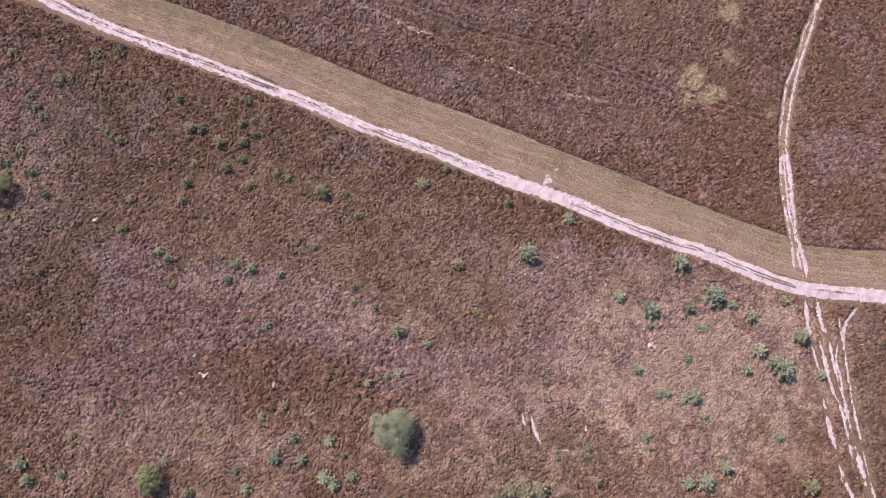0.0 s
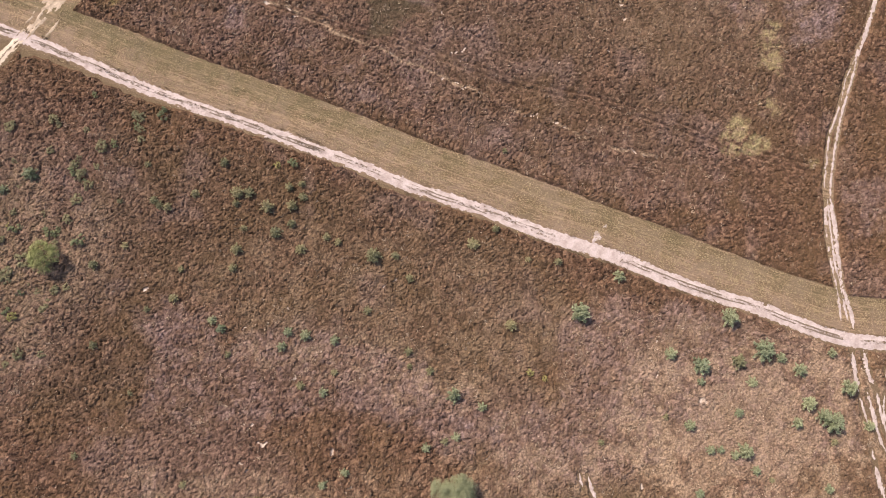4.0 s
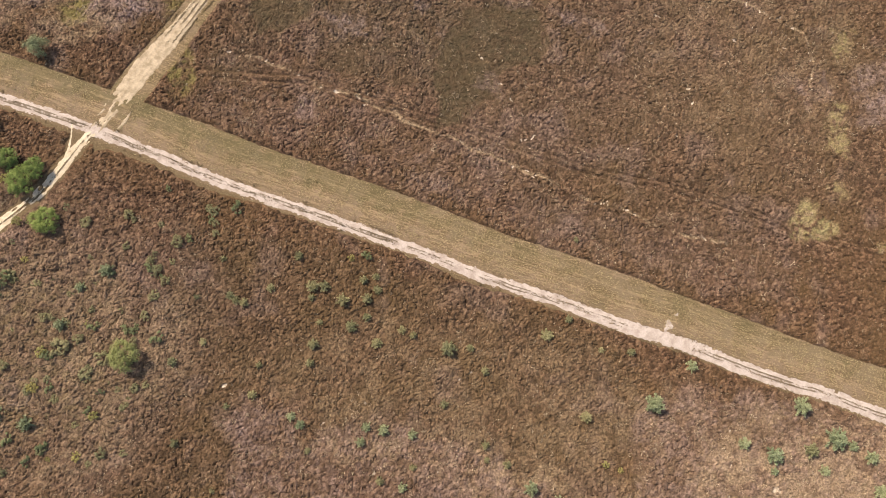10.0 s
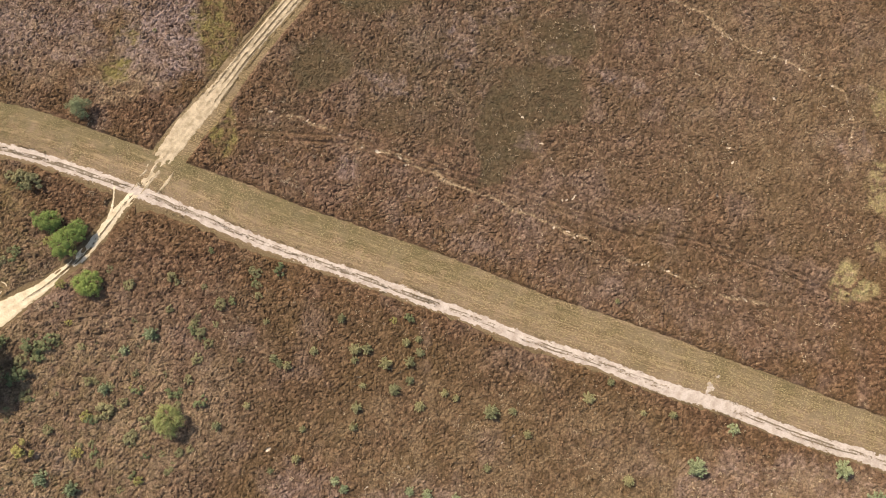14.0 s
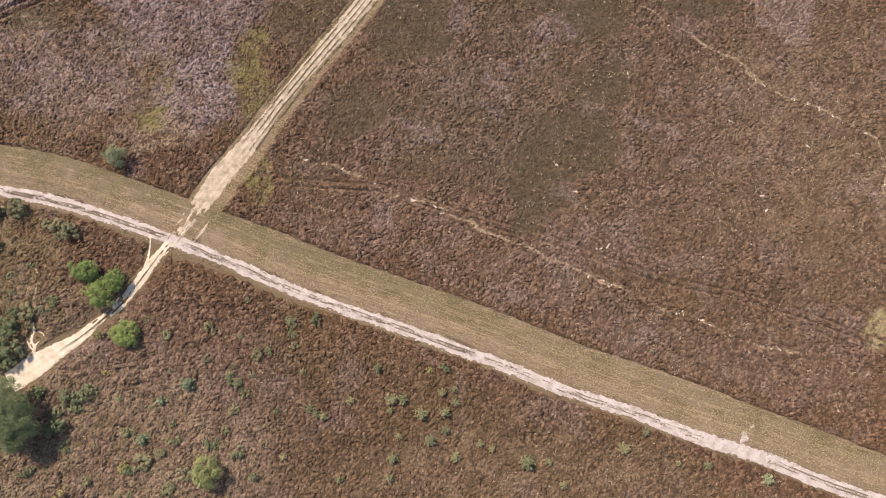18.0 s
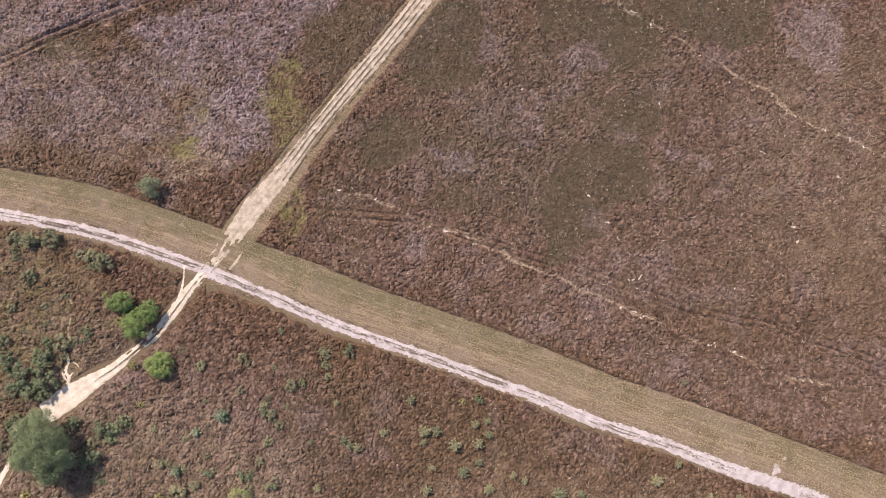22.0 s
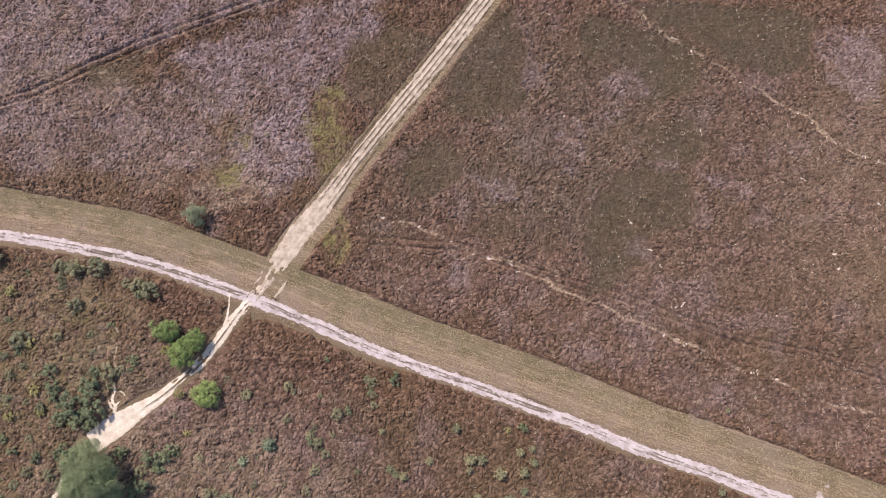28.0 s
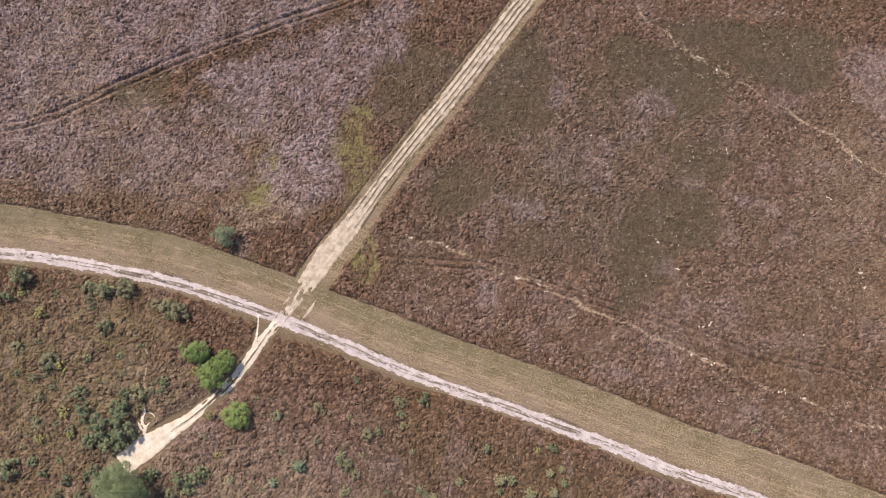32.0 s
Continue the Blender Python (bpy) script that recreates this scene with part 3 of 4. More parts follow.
tagged(ground, "olive and straw-coloured mown heath grass on sandy ground", "ground", kind="structure")


# ---- sand tracks ----
def sand_track(name, points, half, gauge, mat, label, lift=0.0, ridge=0.6, ruts=2, step=0.3, broken=0.0, bald=(), taper=False, rough=0.8, frayed=()):
    """A worn sand track: wheel ruts pressed in, a rough ridge between them, ragged edges that sink into the turf."""
    c = spline(points, step)
    d = np.gradient(c, axis=0)
    d /= np.linalg.norm(d, axis=1)[:, None]
    side = np.stack([-d[:, 1], d[:, 0]], 1)
    s = np.arange(len(c)) * step
    knots = np.r_[0, np.cumsum(np.linalg.norm(np.diff(np.array(points, float), axis=0), axis=1))]
    if isinstance(half, list) and len(half) != len(points):
        knots = np.linspace(0, knots[-1], len(half))
    w = np.interp(np.linspace(0, knots[-1], len(c)), knots, half) if isinstance(half, list) else np.full(len(c), half)
    if taper:
        w = w * np.minimum(1, 0.12 + np.minimum(s, s[-1] - s) / 1.3)
    n = max(9, int(2 * w.max() / 0.09))
    u = np.linspace(-1, 1, n)
    uu, ss = np.meshgrid(u, s)
    lat = uu * w[:, None]
    x, y = c[:, :1] + side[:, :1] * lat, c[:, 1:] + side[:, 1:] * lat
    rag = 0.22 * (value_noise(x, y, 2.3, 11) - 0.5) + 0.36 * (value_noise(x, y, 0.3, 12) - 0.5) + 0.22 * (hash2(np.round(x * 30), np.round(y * 30), 14) - 0.5)
    soft_edge = np.minimum(0.42, 0.5 * w)[:, None]
    gap = broken * smooth(value_noise(ss, lat * 0, 2.3, 19) * 0.6 + value_noise(x, y, 0.8, 20) * 0.4, 0.52, 0.68)
    for bx, by, br in frayed:
        near = smooth(-np.hypot(x - bx, y - by), -br, -0.4 * br)
        gap = np.maximum(gap, near * smooth(value_noise(ss * 0.5, lat * 2.2, 0.6, 66) * 0.6 + value_noise(x, y, 0.5, 67) * 0.4, 0.42, 0.62))
    edge = np.clip(smooth(np.abs(lat) + rag * np.minimum(rough, w[:, None] * (2.3 if rough < 1 else 3.6)), w[:, None] - soft_edge, w[:, None] + 0.05) + gap, 0, 1)
    between = np.zeros_like(lat)
    rut = np.zeros_like(lat)
    wander = (1 if ruts < 4 else 0.35) * 0.22 * (value_noise(ss, ss * 0, 9.0, 13) - 0.5) + 0.16 * (value_noise(ss, lat * 0.9, 2.2, 46) - 0.5)
    for k in range(ruts):
        at = gauge * (k - (ruts - 1) / 2) + wander
        rut = np.maximum(rut, np.exp(-((lat - at) / 0.30) ** 2))
        if k:
            off = lat - at + gauge / 2 + (0.10 if ruts < 4 else 0.07) * (value_noise(ss, lat * 0, 1.4, 47) - 0.5)
            if gauge > 1:
                one = np.exp(-((off - 0.25) / 0.15) ** 2) * smooth(value_noise(ss, lat * 0, 5.0, 48) * 0.5 + value_noise(ss, lat * 0, 1.3, 57) * 0.5, 0.26, 0.5)
                two = np.exp(-((off + 0.24) / 0.15) ** 2) * smooth(value_noise(ss, lat * 0, 6.0, 58) * 0.5 + value_noise(ss, lat * 0, 1.1, 59) * 0.5, 0.30, 0.54)
                between = np.maximum(between, np.maximum(np.maximum(one, two), (0.44 + 0.12 * smooth(-x, -10, 30)) * np.exp(-(off / 0.34) ** 4)))
            else:
                between = np.maximum(between, np.exp(-(np.abs(off) / (0.19 * gauge)) ** 4) * smooth(value_noise(ss, ss * 0 + 9.0 * k, 4.0, 64) * 0.5 + value_noise(ss, ss * 0 + 9.0 * k, 0.8, 65) * 0.5, 0.2, 0.44))
    worn = smooth(value_noise(ss, ss * 0, 14.0, 15) * 0.6 + value_noise(ss, ss * 0, 4.0, 16) * 0.4, 0.3, 0.55)
    between *= ridge * (0.65 + 0.35 * worn) * (0.8 + 0.45 * value_noise(ss * 1.0, lat * 2.5, 0.9, 45))
    for bx, by, br in bald:
        between *= smooth(np.hypot(x - bx, y - by) + 2.2 * (value_noise(x, y, 0.8, 44) - 0.5) + 2.0 * (value_noise(x, y, 2.4, 60) - 0.5), br * 0.3, br * 1.7)
    z = 0.05 + lift - 0.10 * edge - 0.035 * rut + 0.05 * between * value_noise(x, y, 0.35, 17) + 0.02 * (value_noise(x, y, 0.6, 18) - 0.5)
    i = (np.arange(len(c) - 1)[:, None] * n + np.arange(n - 1)[None]).ravel()
    ob = mesh_object(name, np.stack([x.ravel(), y.ravel(), z.ravel()], 1), np.stack([i + 1, i, i + n, i + n + 1], 1), mat, None, True)
    colour_layer(ob, "wear", between.ravel(), edge.ravel(), rut.ravel())
    return tagged(ob, label, "track", kind="structure")


BALD = [(21.5, 10.6, 5.5), (64, -5.5, 1.8), (-70.8, 47.9, 1.5), (-11.7, 23.4, 1.1), (-21, 27.4, 0.7), (76, -6.8, 4.0)]
sand_track("sand_track_main", MAIN, [1.22 if x < 0 else 1.26 if x < 16 else 1.36 for x, y in MAIN], 1.6, M_SAND, "pale pinkish sand farm track with two wheel ruts", 0.0, 0.95, bald=BALD, rough=0.75)
sand_track("sand_road_north", ROAD, [1.2, 1.35, 1.75, 2.1, 1.75, 1.35, 1.35, 1.45, 1.6, 1.7, 1.75, 1.8, 1.8, 1.8, 1.8], 0.82, M_SAND_ROAD, "tan sand road worn by several wheel ruts", 0.012, 1.2, 4, bald=[(-64, 57.5, 7.0), (-59.0, 63.5, 3)], frayed=[(-68.8, 50.6, 5.5)])
sand_track("sand_path_south", PATH, [0.95, 0.95, 1.0, 1.0, 1.0, 1.5, 2.1, 1.9], 0.95, M_SAND_WARM, "narrow cream sand path that widens to a bare patch", 0.02, 0.85, bald=[(-91.5, 28.5, 5.5)], frayed=[(-70.6, 48, 3.5), (-80.5, 36.6, 5.0)])
sand_track("sand_path_beyond", PATH_ON, 0.6, 0.6, M_SAND_WARM, "thin sand path under the oak", 0.006, 0.0)
sand_track("sand_spur", SPUR, [0.3, 0.28, 0.24, 0.2], 0.6, M_SAND_WARM, "thin sand short cut at the crossing", 0.024, 0.0, broken=0.3, step=0.16)
for line, widths, gaps in EAST_STRANDS:
    sand_track("sand_path_east", line, widths, 0.5, M_SAND, "pale sand footpath worn to a thin line", rng.uniform(0.0, 0.012), 0.0, broken=gaps, step=0.14, taper=True, rough=1.2)
for strand, widths in STRANDS:
    sand_track("sand_strand", strand, widths, 0.6, M_SAND, "thin braided strand of bare sand", rng.uniform(0.008, 0.024), 0.0, broken=0.48, step=0.14, taper=True, rough=1.5)
for scar in SCARS:
    sand_track("sand_scar", scar, [0.26, 0.42, 0.3], 0.6, M_SAND_WARM, "small scar of bare sand beside the path", 0.03, 0.0, broken=0.4, step=0.15, taper=True)
for scar in MOOR_SCARS:
    sand_track("sand_scar", scar, [0.22, 0.36, 0.24], 0.6, M_SAND, "small scar of bare sand in the heather", 0.06, 0.0, broken=0.95, step=0.15, taper=True, rough=1.4)
sand_track("bare_sand_patch", [(21.8, 11.6), (23.3, 13.4), (24.4, 14.6)], [0.7, 1.0, 0.5], 0.6, M_SAND, "scuffed bare sand beside the track", 0.012, 0.0, broken=0.9, step=0.15, taper=True)
sand_track("bare_sand_patch", [(-67.6, 47.6), (-66.2, 49.2), (-65.0, 51.2)], [0.2, 0.3, 0.2], 0.6, M_SAND_ROAD, "scuffed bare sand beside the crossing", 0.012, 0.0, broken=0.9, step=0.15, taper=True)


# ---- heather ----
def open_ground(x, y):
    """How far each place lies inside the heather, in metres from its nearest edge; below nought on tracks and mown strip."""
    m, v = line_y(MAIN, x), line_y(VERGE, x)
    d = np.maximum((m - y) * 0.92 - 1.15 - 0.6 * smooth(value_noise(x, y, 9.0, 61), 0.3, 0.8) * smooth(-x, -30, 30), (y - v) * 0.92)
    road = distance_to(x, y, ROAD)
    east = x > np.interp(y, [p[1] for p in ROAD], [p[0] for p in ROAD])
    d = np.minimum(d, road - np.where(east, 2.3, 1.75) - np.where(east, 0.9, 0.15) * smooth(-(y - 68), -4, 12))
    d = np.minimum(d, distance_to(x, y, PATH) - 0.9 - 1.1 * smooth(-x, 85, 92))
    d = np.minimum(d, distance_to(x, y, PATH_ON) - 0.35)
    d = np.minimum(d, distance_to(x, y, SPUR) - 0.1)
    for line, widths, gaps in EAST_STRANDS:
        d = np.minimum(d, distance_to(x, y, line) - 0.6 * float(np.mean(widths)))
    for line in SCARS + MOOR_SCARS:
        d = np.minimum(d, distance_to(x, y, line) - 0.12)
    for line, widths in STRANDS:
        d = np.minimum(d, distance_to(x, y, line) - 0.5 * float(np.mean(widths)))
    return d


def heather_fields(x, y):
    mottle = smooth(value_noise(x, y, 2.3, 62) * 0.5 + value_noise(x, y, 0.8, 63) * 0.5, 0.3, 0.68)
    fields = zones(x, y, PINK_AND_HOTSPOT + LILAC_FIELDS, 1.8, 3.6) * (0.5 + 0.68 * mottle)
    spots = zones(x, y, LILAC_SPOTS + LILAC_SPOTS_EAST) * (0.35 + 0.85 * mottle)
    bloom = np.clip(np.maximum(np.maximum(fields, spots), patches(x, y, BLOOMING)) + 0.25 * smooth(value_noise(x, y, 6.0, 21) * 0.6 + value_noise(x, y, 2.2, 22) * 0.4, 0.55, 0.85), 0, 1)
    green = np.maximum(zones(x, y, SMOOTH_GREEN + SMOOTH_GREEN_WEST) * (1.0 - 0.25 * mottle), np.maximum(zones(x, y, OLIVE_FIELD) * 0.35, patches(x, y, GREENER, 1.5) * (0.55 + 0.6 * mottle)))
    bloom *= 1 - 0.8 * zones(x, y, SMOOTH_GREEN + SMOOTH_GREEN_WEST) * (1 - spots)
    lush = patches(x, y, LUSHER, 0.45) * (0.25 + 0.75 * smooth(value_noise(x, y, 1.6, 38) * 0.6 + value_noise(x, y, 0.7, 39) * 0.4, 0.35, 0.62))
    # straw colour; in the south-east it also carries the painted hot spot
    dry = patches(x, y, DRIER_AND_HOTSPOT, 0.75)
    dry *= np.where(dry < 0.5, 0.35 + 1.1 * smooth(value_noise(x, y, 2.4, 28) * 0.5 + value_noise(x, y, 0.9, 29) * 0.5, 0.42, 0.68), 0.7 + 0.5 * smooth(value_noise(x, y, 1.3, 30), 0.3, 0.6))
    pale = zones(x, y, GRASS_PATCHES, 0.7, 1.2) * smooth(value_noise(x, y, 0.55, 76) * 0.5 + value_noise(x, y, 1.3, 77) * 0.5, 0.2, 0.5)
    lush, dry = np.maximum(lush, pale), np.maximum(dry, 0.62 * pale)
    for line in OLD_PATHS:
        dl = distance_to(x + 1.2 * (value_noise(x, y, 3.0, 23) - 0.5), y + 1.2 * (value_noise(x, y, 3.0, 24) - 0.5), line)
        dry = np.maximum(dry, 0.88 * smooth(-dl, -0.42, -0.05) * smooth(value_noise(x, y, 0.6, 25) * 0.6 + value_noise(x, y, 3.0, 43) * 0.4, 0.3, 0.6))
    sand = patches(x + 1.1 * (value_noise(x, y, 0.7, 36) - 0.5), y + 1.1 * (value_noise(x, y, 0.7, 37) - 0.5), BARE, 0.22) * smooth(value_noise(x, y, 0.55, 26) + 0.4 * value_noise(x, y, 0.3, 27), 0.35, 0.75)
    groove = np.zeros(x.shape)
    for line in WHEEL_LINES:
        dl = distance_to(x, y, line)
        groove = np.maximum(groove, np.exp(-((dl - 0.62) / 0.27) ** 2))
        groove = np.where(groove > 0.12, groove, np.minimum(groove, -0.3 * np.exp(-((dl - 1.22) / 0.26) ** 2)))
    return bloom, green, lush, dry, sand, groove


def tussocks(x, y, cell):
    """Height of a springy cushion of heather at each place, and a number that goes with its bush."""
    i0, j0 = np.floor(x / cell), np.floor(y / cell)
    top, who = np.zeros(x.shape), np.zeros(x.shape)
    for di in (-1, 0, 1):
        for dj in (-1, 0, 1):
            i, j = i0 + di, j0 + dj
            cx, cy = (i + 0.5 + 0.85 * (hash2(i, j, 31) - 0.5)) * cell, (j + 0.5 + 0.85 * (hash2(i, j, 32) - 0.5)) * cell
            tall, r = 0.5 + 0.6 * hash2(i, j, 33), cell * (0.6 + 0.35 * hash2(i, j, 34))
            h = tall * np.sqrt(np.clip(1 - ((x - cx) ** 2 + (y - cy) ** 2) / (r * r), 0, 1))
            win = h > top
            top, who = np.where(win, h, top), np.where(win, hash2(i, j, 35), who)
    return top, who


def low_sward(x, y):
    """Where the heather is short and even."""
    return zones(x, y, SMOOTH_GREEN + SMOOTH_GREEN_WEST)


def heather_height(x, y, cell):
    """Top of the heather at each place, with all that colours it."""
    top, who = tussocks(x + 0.3 * (value_noise(x, y, 0.6, 70) - 0.5), y + 0.3 * (value_noise(x, y, 0.6, 71) - 0.5), cell)
    top = top * (0.62 + 0.62 * smooth(value_noise(x, y, 2.2, 84) * 0.6 + value_noise(x, y, 0.8, 85) * 0.4, 0.25, 0.75))
    fields = heather_fields(x, y)
    low = low_sward(x, y)
    bloom, green, lush, dry, sand, groove = fields
    d = open_ground(x, y) + np.where(y > line_y(MAIN, x) + 4, 0.22, 0.6) * (value_noise(x, y, 0.9, 41) - 0.5)
    m = smooth(d, 0.0, 0.75)
    h = (0.06 + 0.40 * top) * (1 - 0.6 * low) * (1 - 0.5 * np.maximum(dry, lush)) * (1 - 0.95 * groove * (0.7 + 0.3 * smooth(value_noise(x, y, 2.2, 78), 0.3, 0.6))) * (1 - 0.75 * smooth(sand, 0.3, 0.5))
    by_path = np.minimum(np.minimum(distance_to(x, y, PATH) - 1.4, distance_to(x, y, ROAD) - 1.9), distance_to(x, y, EAST) - 0.3)
    h = h * (0.3 + 0.7 * smooth(by_path, 0.0, 1.6))
    wild = patches(x, y, WILD, 0.6) * smooth(by_path, 0.6, 2.6) * smooth(d, 0.4, 2.0)
    h = h + wild * 0.42 * tussocks(x + 31.7, y - 12.3, 1.15)[0] * (1 - smooth(sand, 0.3, 0.5))
    return -0.12 + m * (0.16 + h - 0.02 * groove), m, who, fields


def heather_sheet(name, x, y, f, cell, rough, label):
    keep = np.unique(f)
    place = np.full(len(x), -1, np.int64)
    place[keep] = np.arange(len(keep))
    x, y, f = x[keep], y[keep], place[f]
    z, m, who, (bloom, green, lush, dry, sand, groove) = heather_height(x, y, cell)
    z = z + rough * (hash2(np.round(x * 50), np.round(y * 50), 42) - 0.5) * m * (1 - smooth(sand, 0.3, 0.5))
    ob = mesh_object(name, np.stack([x, y, z], 1), f, M_HEATHER)
    colour_layer(ob, "sward", who * 0.8 * (1 - 0.45 * low_sward(x, y)) + 0.12 * low_sward(x, y), bloom, green)
    colour_layer(ob, "ground_kind", dry, sand, lush)
    return tagged(ob, label, "heather", kind="stuff")


def heather_sprigs(name, count, cell, label):
    """Loose shoots that stand out of the cushions."""
    r = np.random.default_rng(77)
    x, y = r.uniform(-125, 90, count), r.uniform(-42, 113, count)
    ok = inside_hull(x, y)
    x, y = x[ok], y[ok]
    z, m, who, (bloom, green, lush, dry, sand, groove) = heather_height(x, y, cell)
    ok = (m > 0.35) & (sand < 0.35) & (groove < 0.6)
    x, y, z, who, bloom, green, lush, dry, sand = (a[ok] for a in (x, y, z, who, bloom, green, lush, dry, sand))
    n = len(x)
    way = r.normal(size=(n, 3)) + (0, 0, 0.35)
    way[:, 2] = np.abs(way[:, 2])
    way /= np.linalg.norm(way, axis=1, keepdims=True)
    v, f = leaves(np.stack([x, y, z + 0.02], 1) + way * 0.06, way, 0.22, 0.15, r)
    ob = mesh_object(name, v, f, M_HEATHER)
    own = np.clip(0.6 * who + 0.4 * r.uniform(0, 1, n) ** 0.9, 0, 1)
    four = [np.repeat(a, 4) for a in (own, bloom, green, dry, sand, lush)]
    colour_layer(ob, "sward", *four[:3])
    colour_layer(ob, "ground_kind", *four[3:])
    return tagged(ob, label, "heather", kind="stuff")


STEP = 0.175
CUSHION = 0.42
hx, hy, hf = grid(np.arange(-126, 91, STEP), np.arange(-43, 114, STEP))
mid_x, mid_y = hx[hf].mean(1), hy[hf].mean(1)
use = inside_hull(mid_x, mid_y)
use[use] = open_ground(mid_x[use], mid_y[use]) > -0.6
heather_sheet("heather", hx, hy, hf[use], CUSHION, 0.13, "low brown heather cushions, lilac where still in bloom")
SPRIGS = 560000
fx, fy, ff = grid(spread(-160, 130, 2.5, 3500, 1.3), spread(-80, 145, 2.5, 3500, 1.3))
ff = ff[~(inside_hull(fx, fy, -3.0)[ff].all(1))]
far_mid = open_ground(fx[ff].mean(1), fy[ff].mean(1))
heather_sheet("heather_beyond", fx, fy, ff[far_mid > 0.5], 7.0, 0.1, "brown heather moor stretching away to the horizon")


# ---- plants ----
def part(name, verts, faces, mat, parent, label=""):
    ob = mesh_object(name, verts, faces, mat, parent)
    return tagged(ob, label) if label else ob


def tube(points, radii, sides=6):
    """Vertices and faces of a tapered limb along points."""
    v, f = [], []
    for k, (p, r) in enumerate(zip(points, radii)):
        ahead = Vector(points[min(k + 1, len(points) - 1)]) - Vector(points[max(k - 1, 0)])
        q = ahead.to_track_quat("Z", "Y")
        v += [Vector(p) + q @ Vector((r * math.cos(a), r * math.sin(a), 0)) for a in (2 * math.pi * i / sides for i in range(sides))]
    for k in range(len(points) - 1):
        f += [(k * sides + i, k * sides + (i + 1) % sides, (k + 1) * sides + (i + 1) % sides, (k + 1) * sides + i) for i in range(sides)]
    return v, f


def join(pieces):
    v, f = [], []
    for pv, pf in pieces:
        f += [tuple(len(v) + i for i in face) for face in pf]
        v += list(pv)
    return np.array([tuple(p) for p in v]), np.array(f)


def leaves(centres, ways, length, width, r, face=None):
    """Folded leaf blades, two triangles each, at centres along ways, turned to face where given."""
    n = len(centres)
    ways = ways / np.maximum(np.linalg.norm(ways, axis=1, keepdims=True), 1e-6)
    if face is not None:
        ways = np.cross(face, ways)
        ways /= np.maximum(np.linalg.norm(ways, axis=1, keepdims=True), 1e-6)
    other = np.cross(ways, r.normal(size=(n, 3)) if face is None else face)
    other /= np.maximum(np.linalg.norm(other, axis=1, keepdims=True), 1e-6)
    ln, wd = length * r.uniform(0.7, 1.3, (n, 1)), width * r.uniform(0.7, 1.3, (n, 1))
    up = np.cross(ways, other)
    a, b = centres - ways * ln * 0.5, centres + ways * ln * 0.5
    c, d = centres + other * wd * 0.5 + up * wd * 0.15, centres - other * wd * 0.5 + up * wd * 0.15
    v = np.stack([a, c, b, d], 1).reshape(-1, 3)
    i = np.arange(n)[:, None] * 4
    return v, np.concatenate([i + [[0, 1, 2]], i + [[0, 2, 3]]])


def young_pine(seed, mat, label, group):
    """A sapling one metre across: whorls of branches set with needle tufts, leader on top."""
    r = np.random.default_rng(seed)
    thing = tagged(new("young_pine"), label, "young tree", group)
    limbs, at, way = [tube([(0, 0, 0), (0.01, 0, 0.4), (0, 0.01, 0.95)], [0.035, 0.025, 0.008])], [], []
    for k, (z, reach) in enumerate(((0.18, 0.50), (0.38, 0.46), (0.58, 0.34), (0.78, 0.2))):
        n = 7 if k < 3 else 5
        for q in range(n):
            a = 2 * math.pi * (q + r.uniform(-0.3, 0.3)) / n + k * 0.5
            out = reach * r.uniform(0.65, 1.12)
            tip = np.array((math.cos(a) * out, math.sin(a) * out, z + out * r.uniform(0.15, 0.5)))
            limbs.append(tube([(0, 0, z), tuple(tip * (0.5, 0.5, 1) * 1.0), tuple(tip)], [0.014, 0.010, 0.004], 4))
            for s in (0.35, 0.55, 0.75, 0.92, 1.05):
                p = np.array((0, 0, z)) * (1 - s) + tip * s
                for _ in range(15):
                    at.append(p + r.normal(size=3) * 0.035)
                    way.append(np.array((math.cos(a), math.sin(a), 0.5)) + r.normal(size=3) * 0.75)
    for _ in range(22):
        at.append(np.array((0, 0, r.uniform(0.85, 1.0))))
        way.append(r.normal(size=3) + (0, 0, 0.8))
    part("trunk", *join(limbs), M_BARK, thing, "thin brown stem and branches")
    at, way = np.array(at), np.array(way)
    way /= np.linalg.norm(way, axis=1, keepdims=True)
    part("crown", *leaves(at + way * 0.05, way, 0.105, 0.045, r), mat, thing)
    return thing


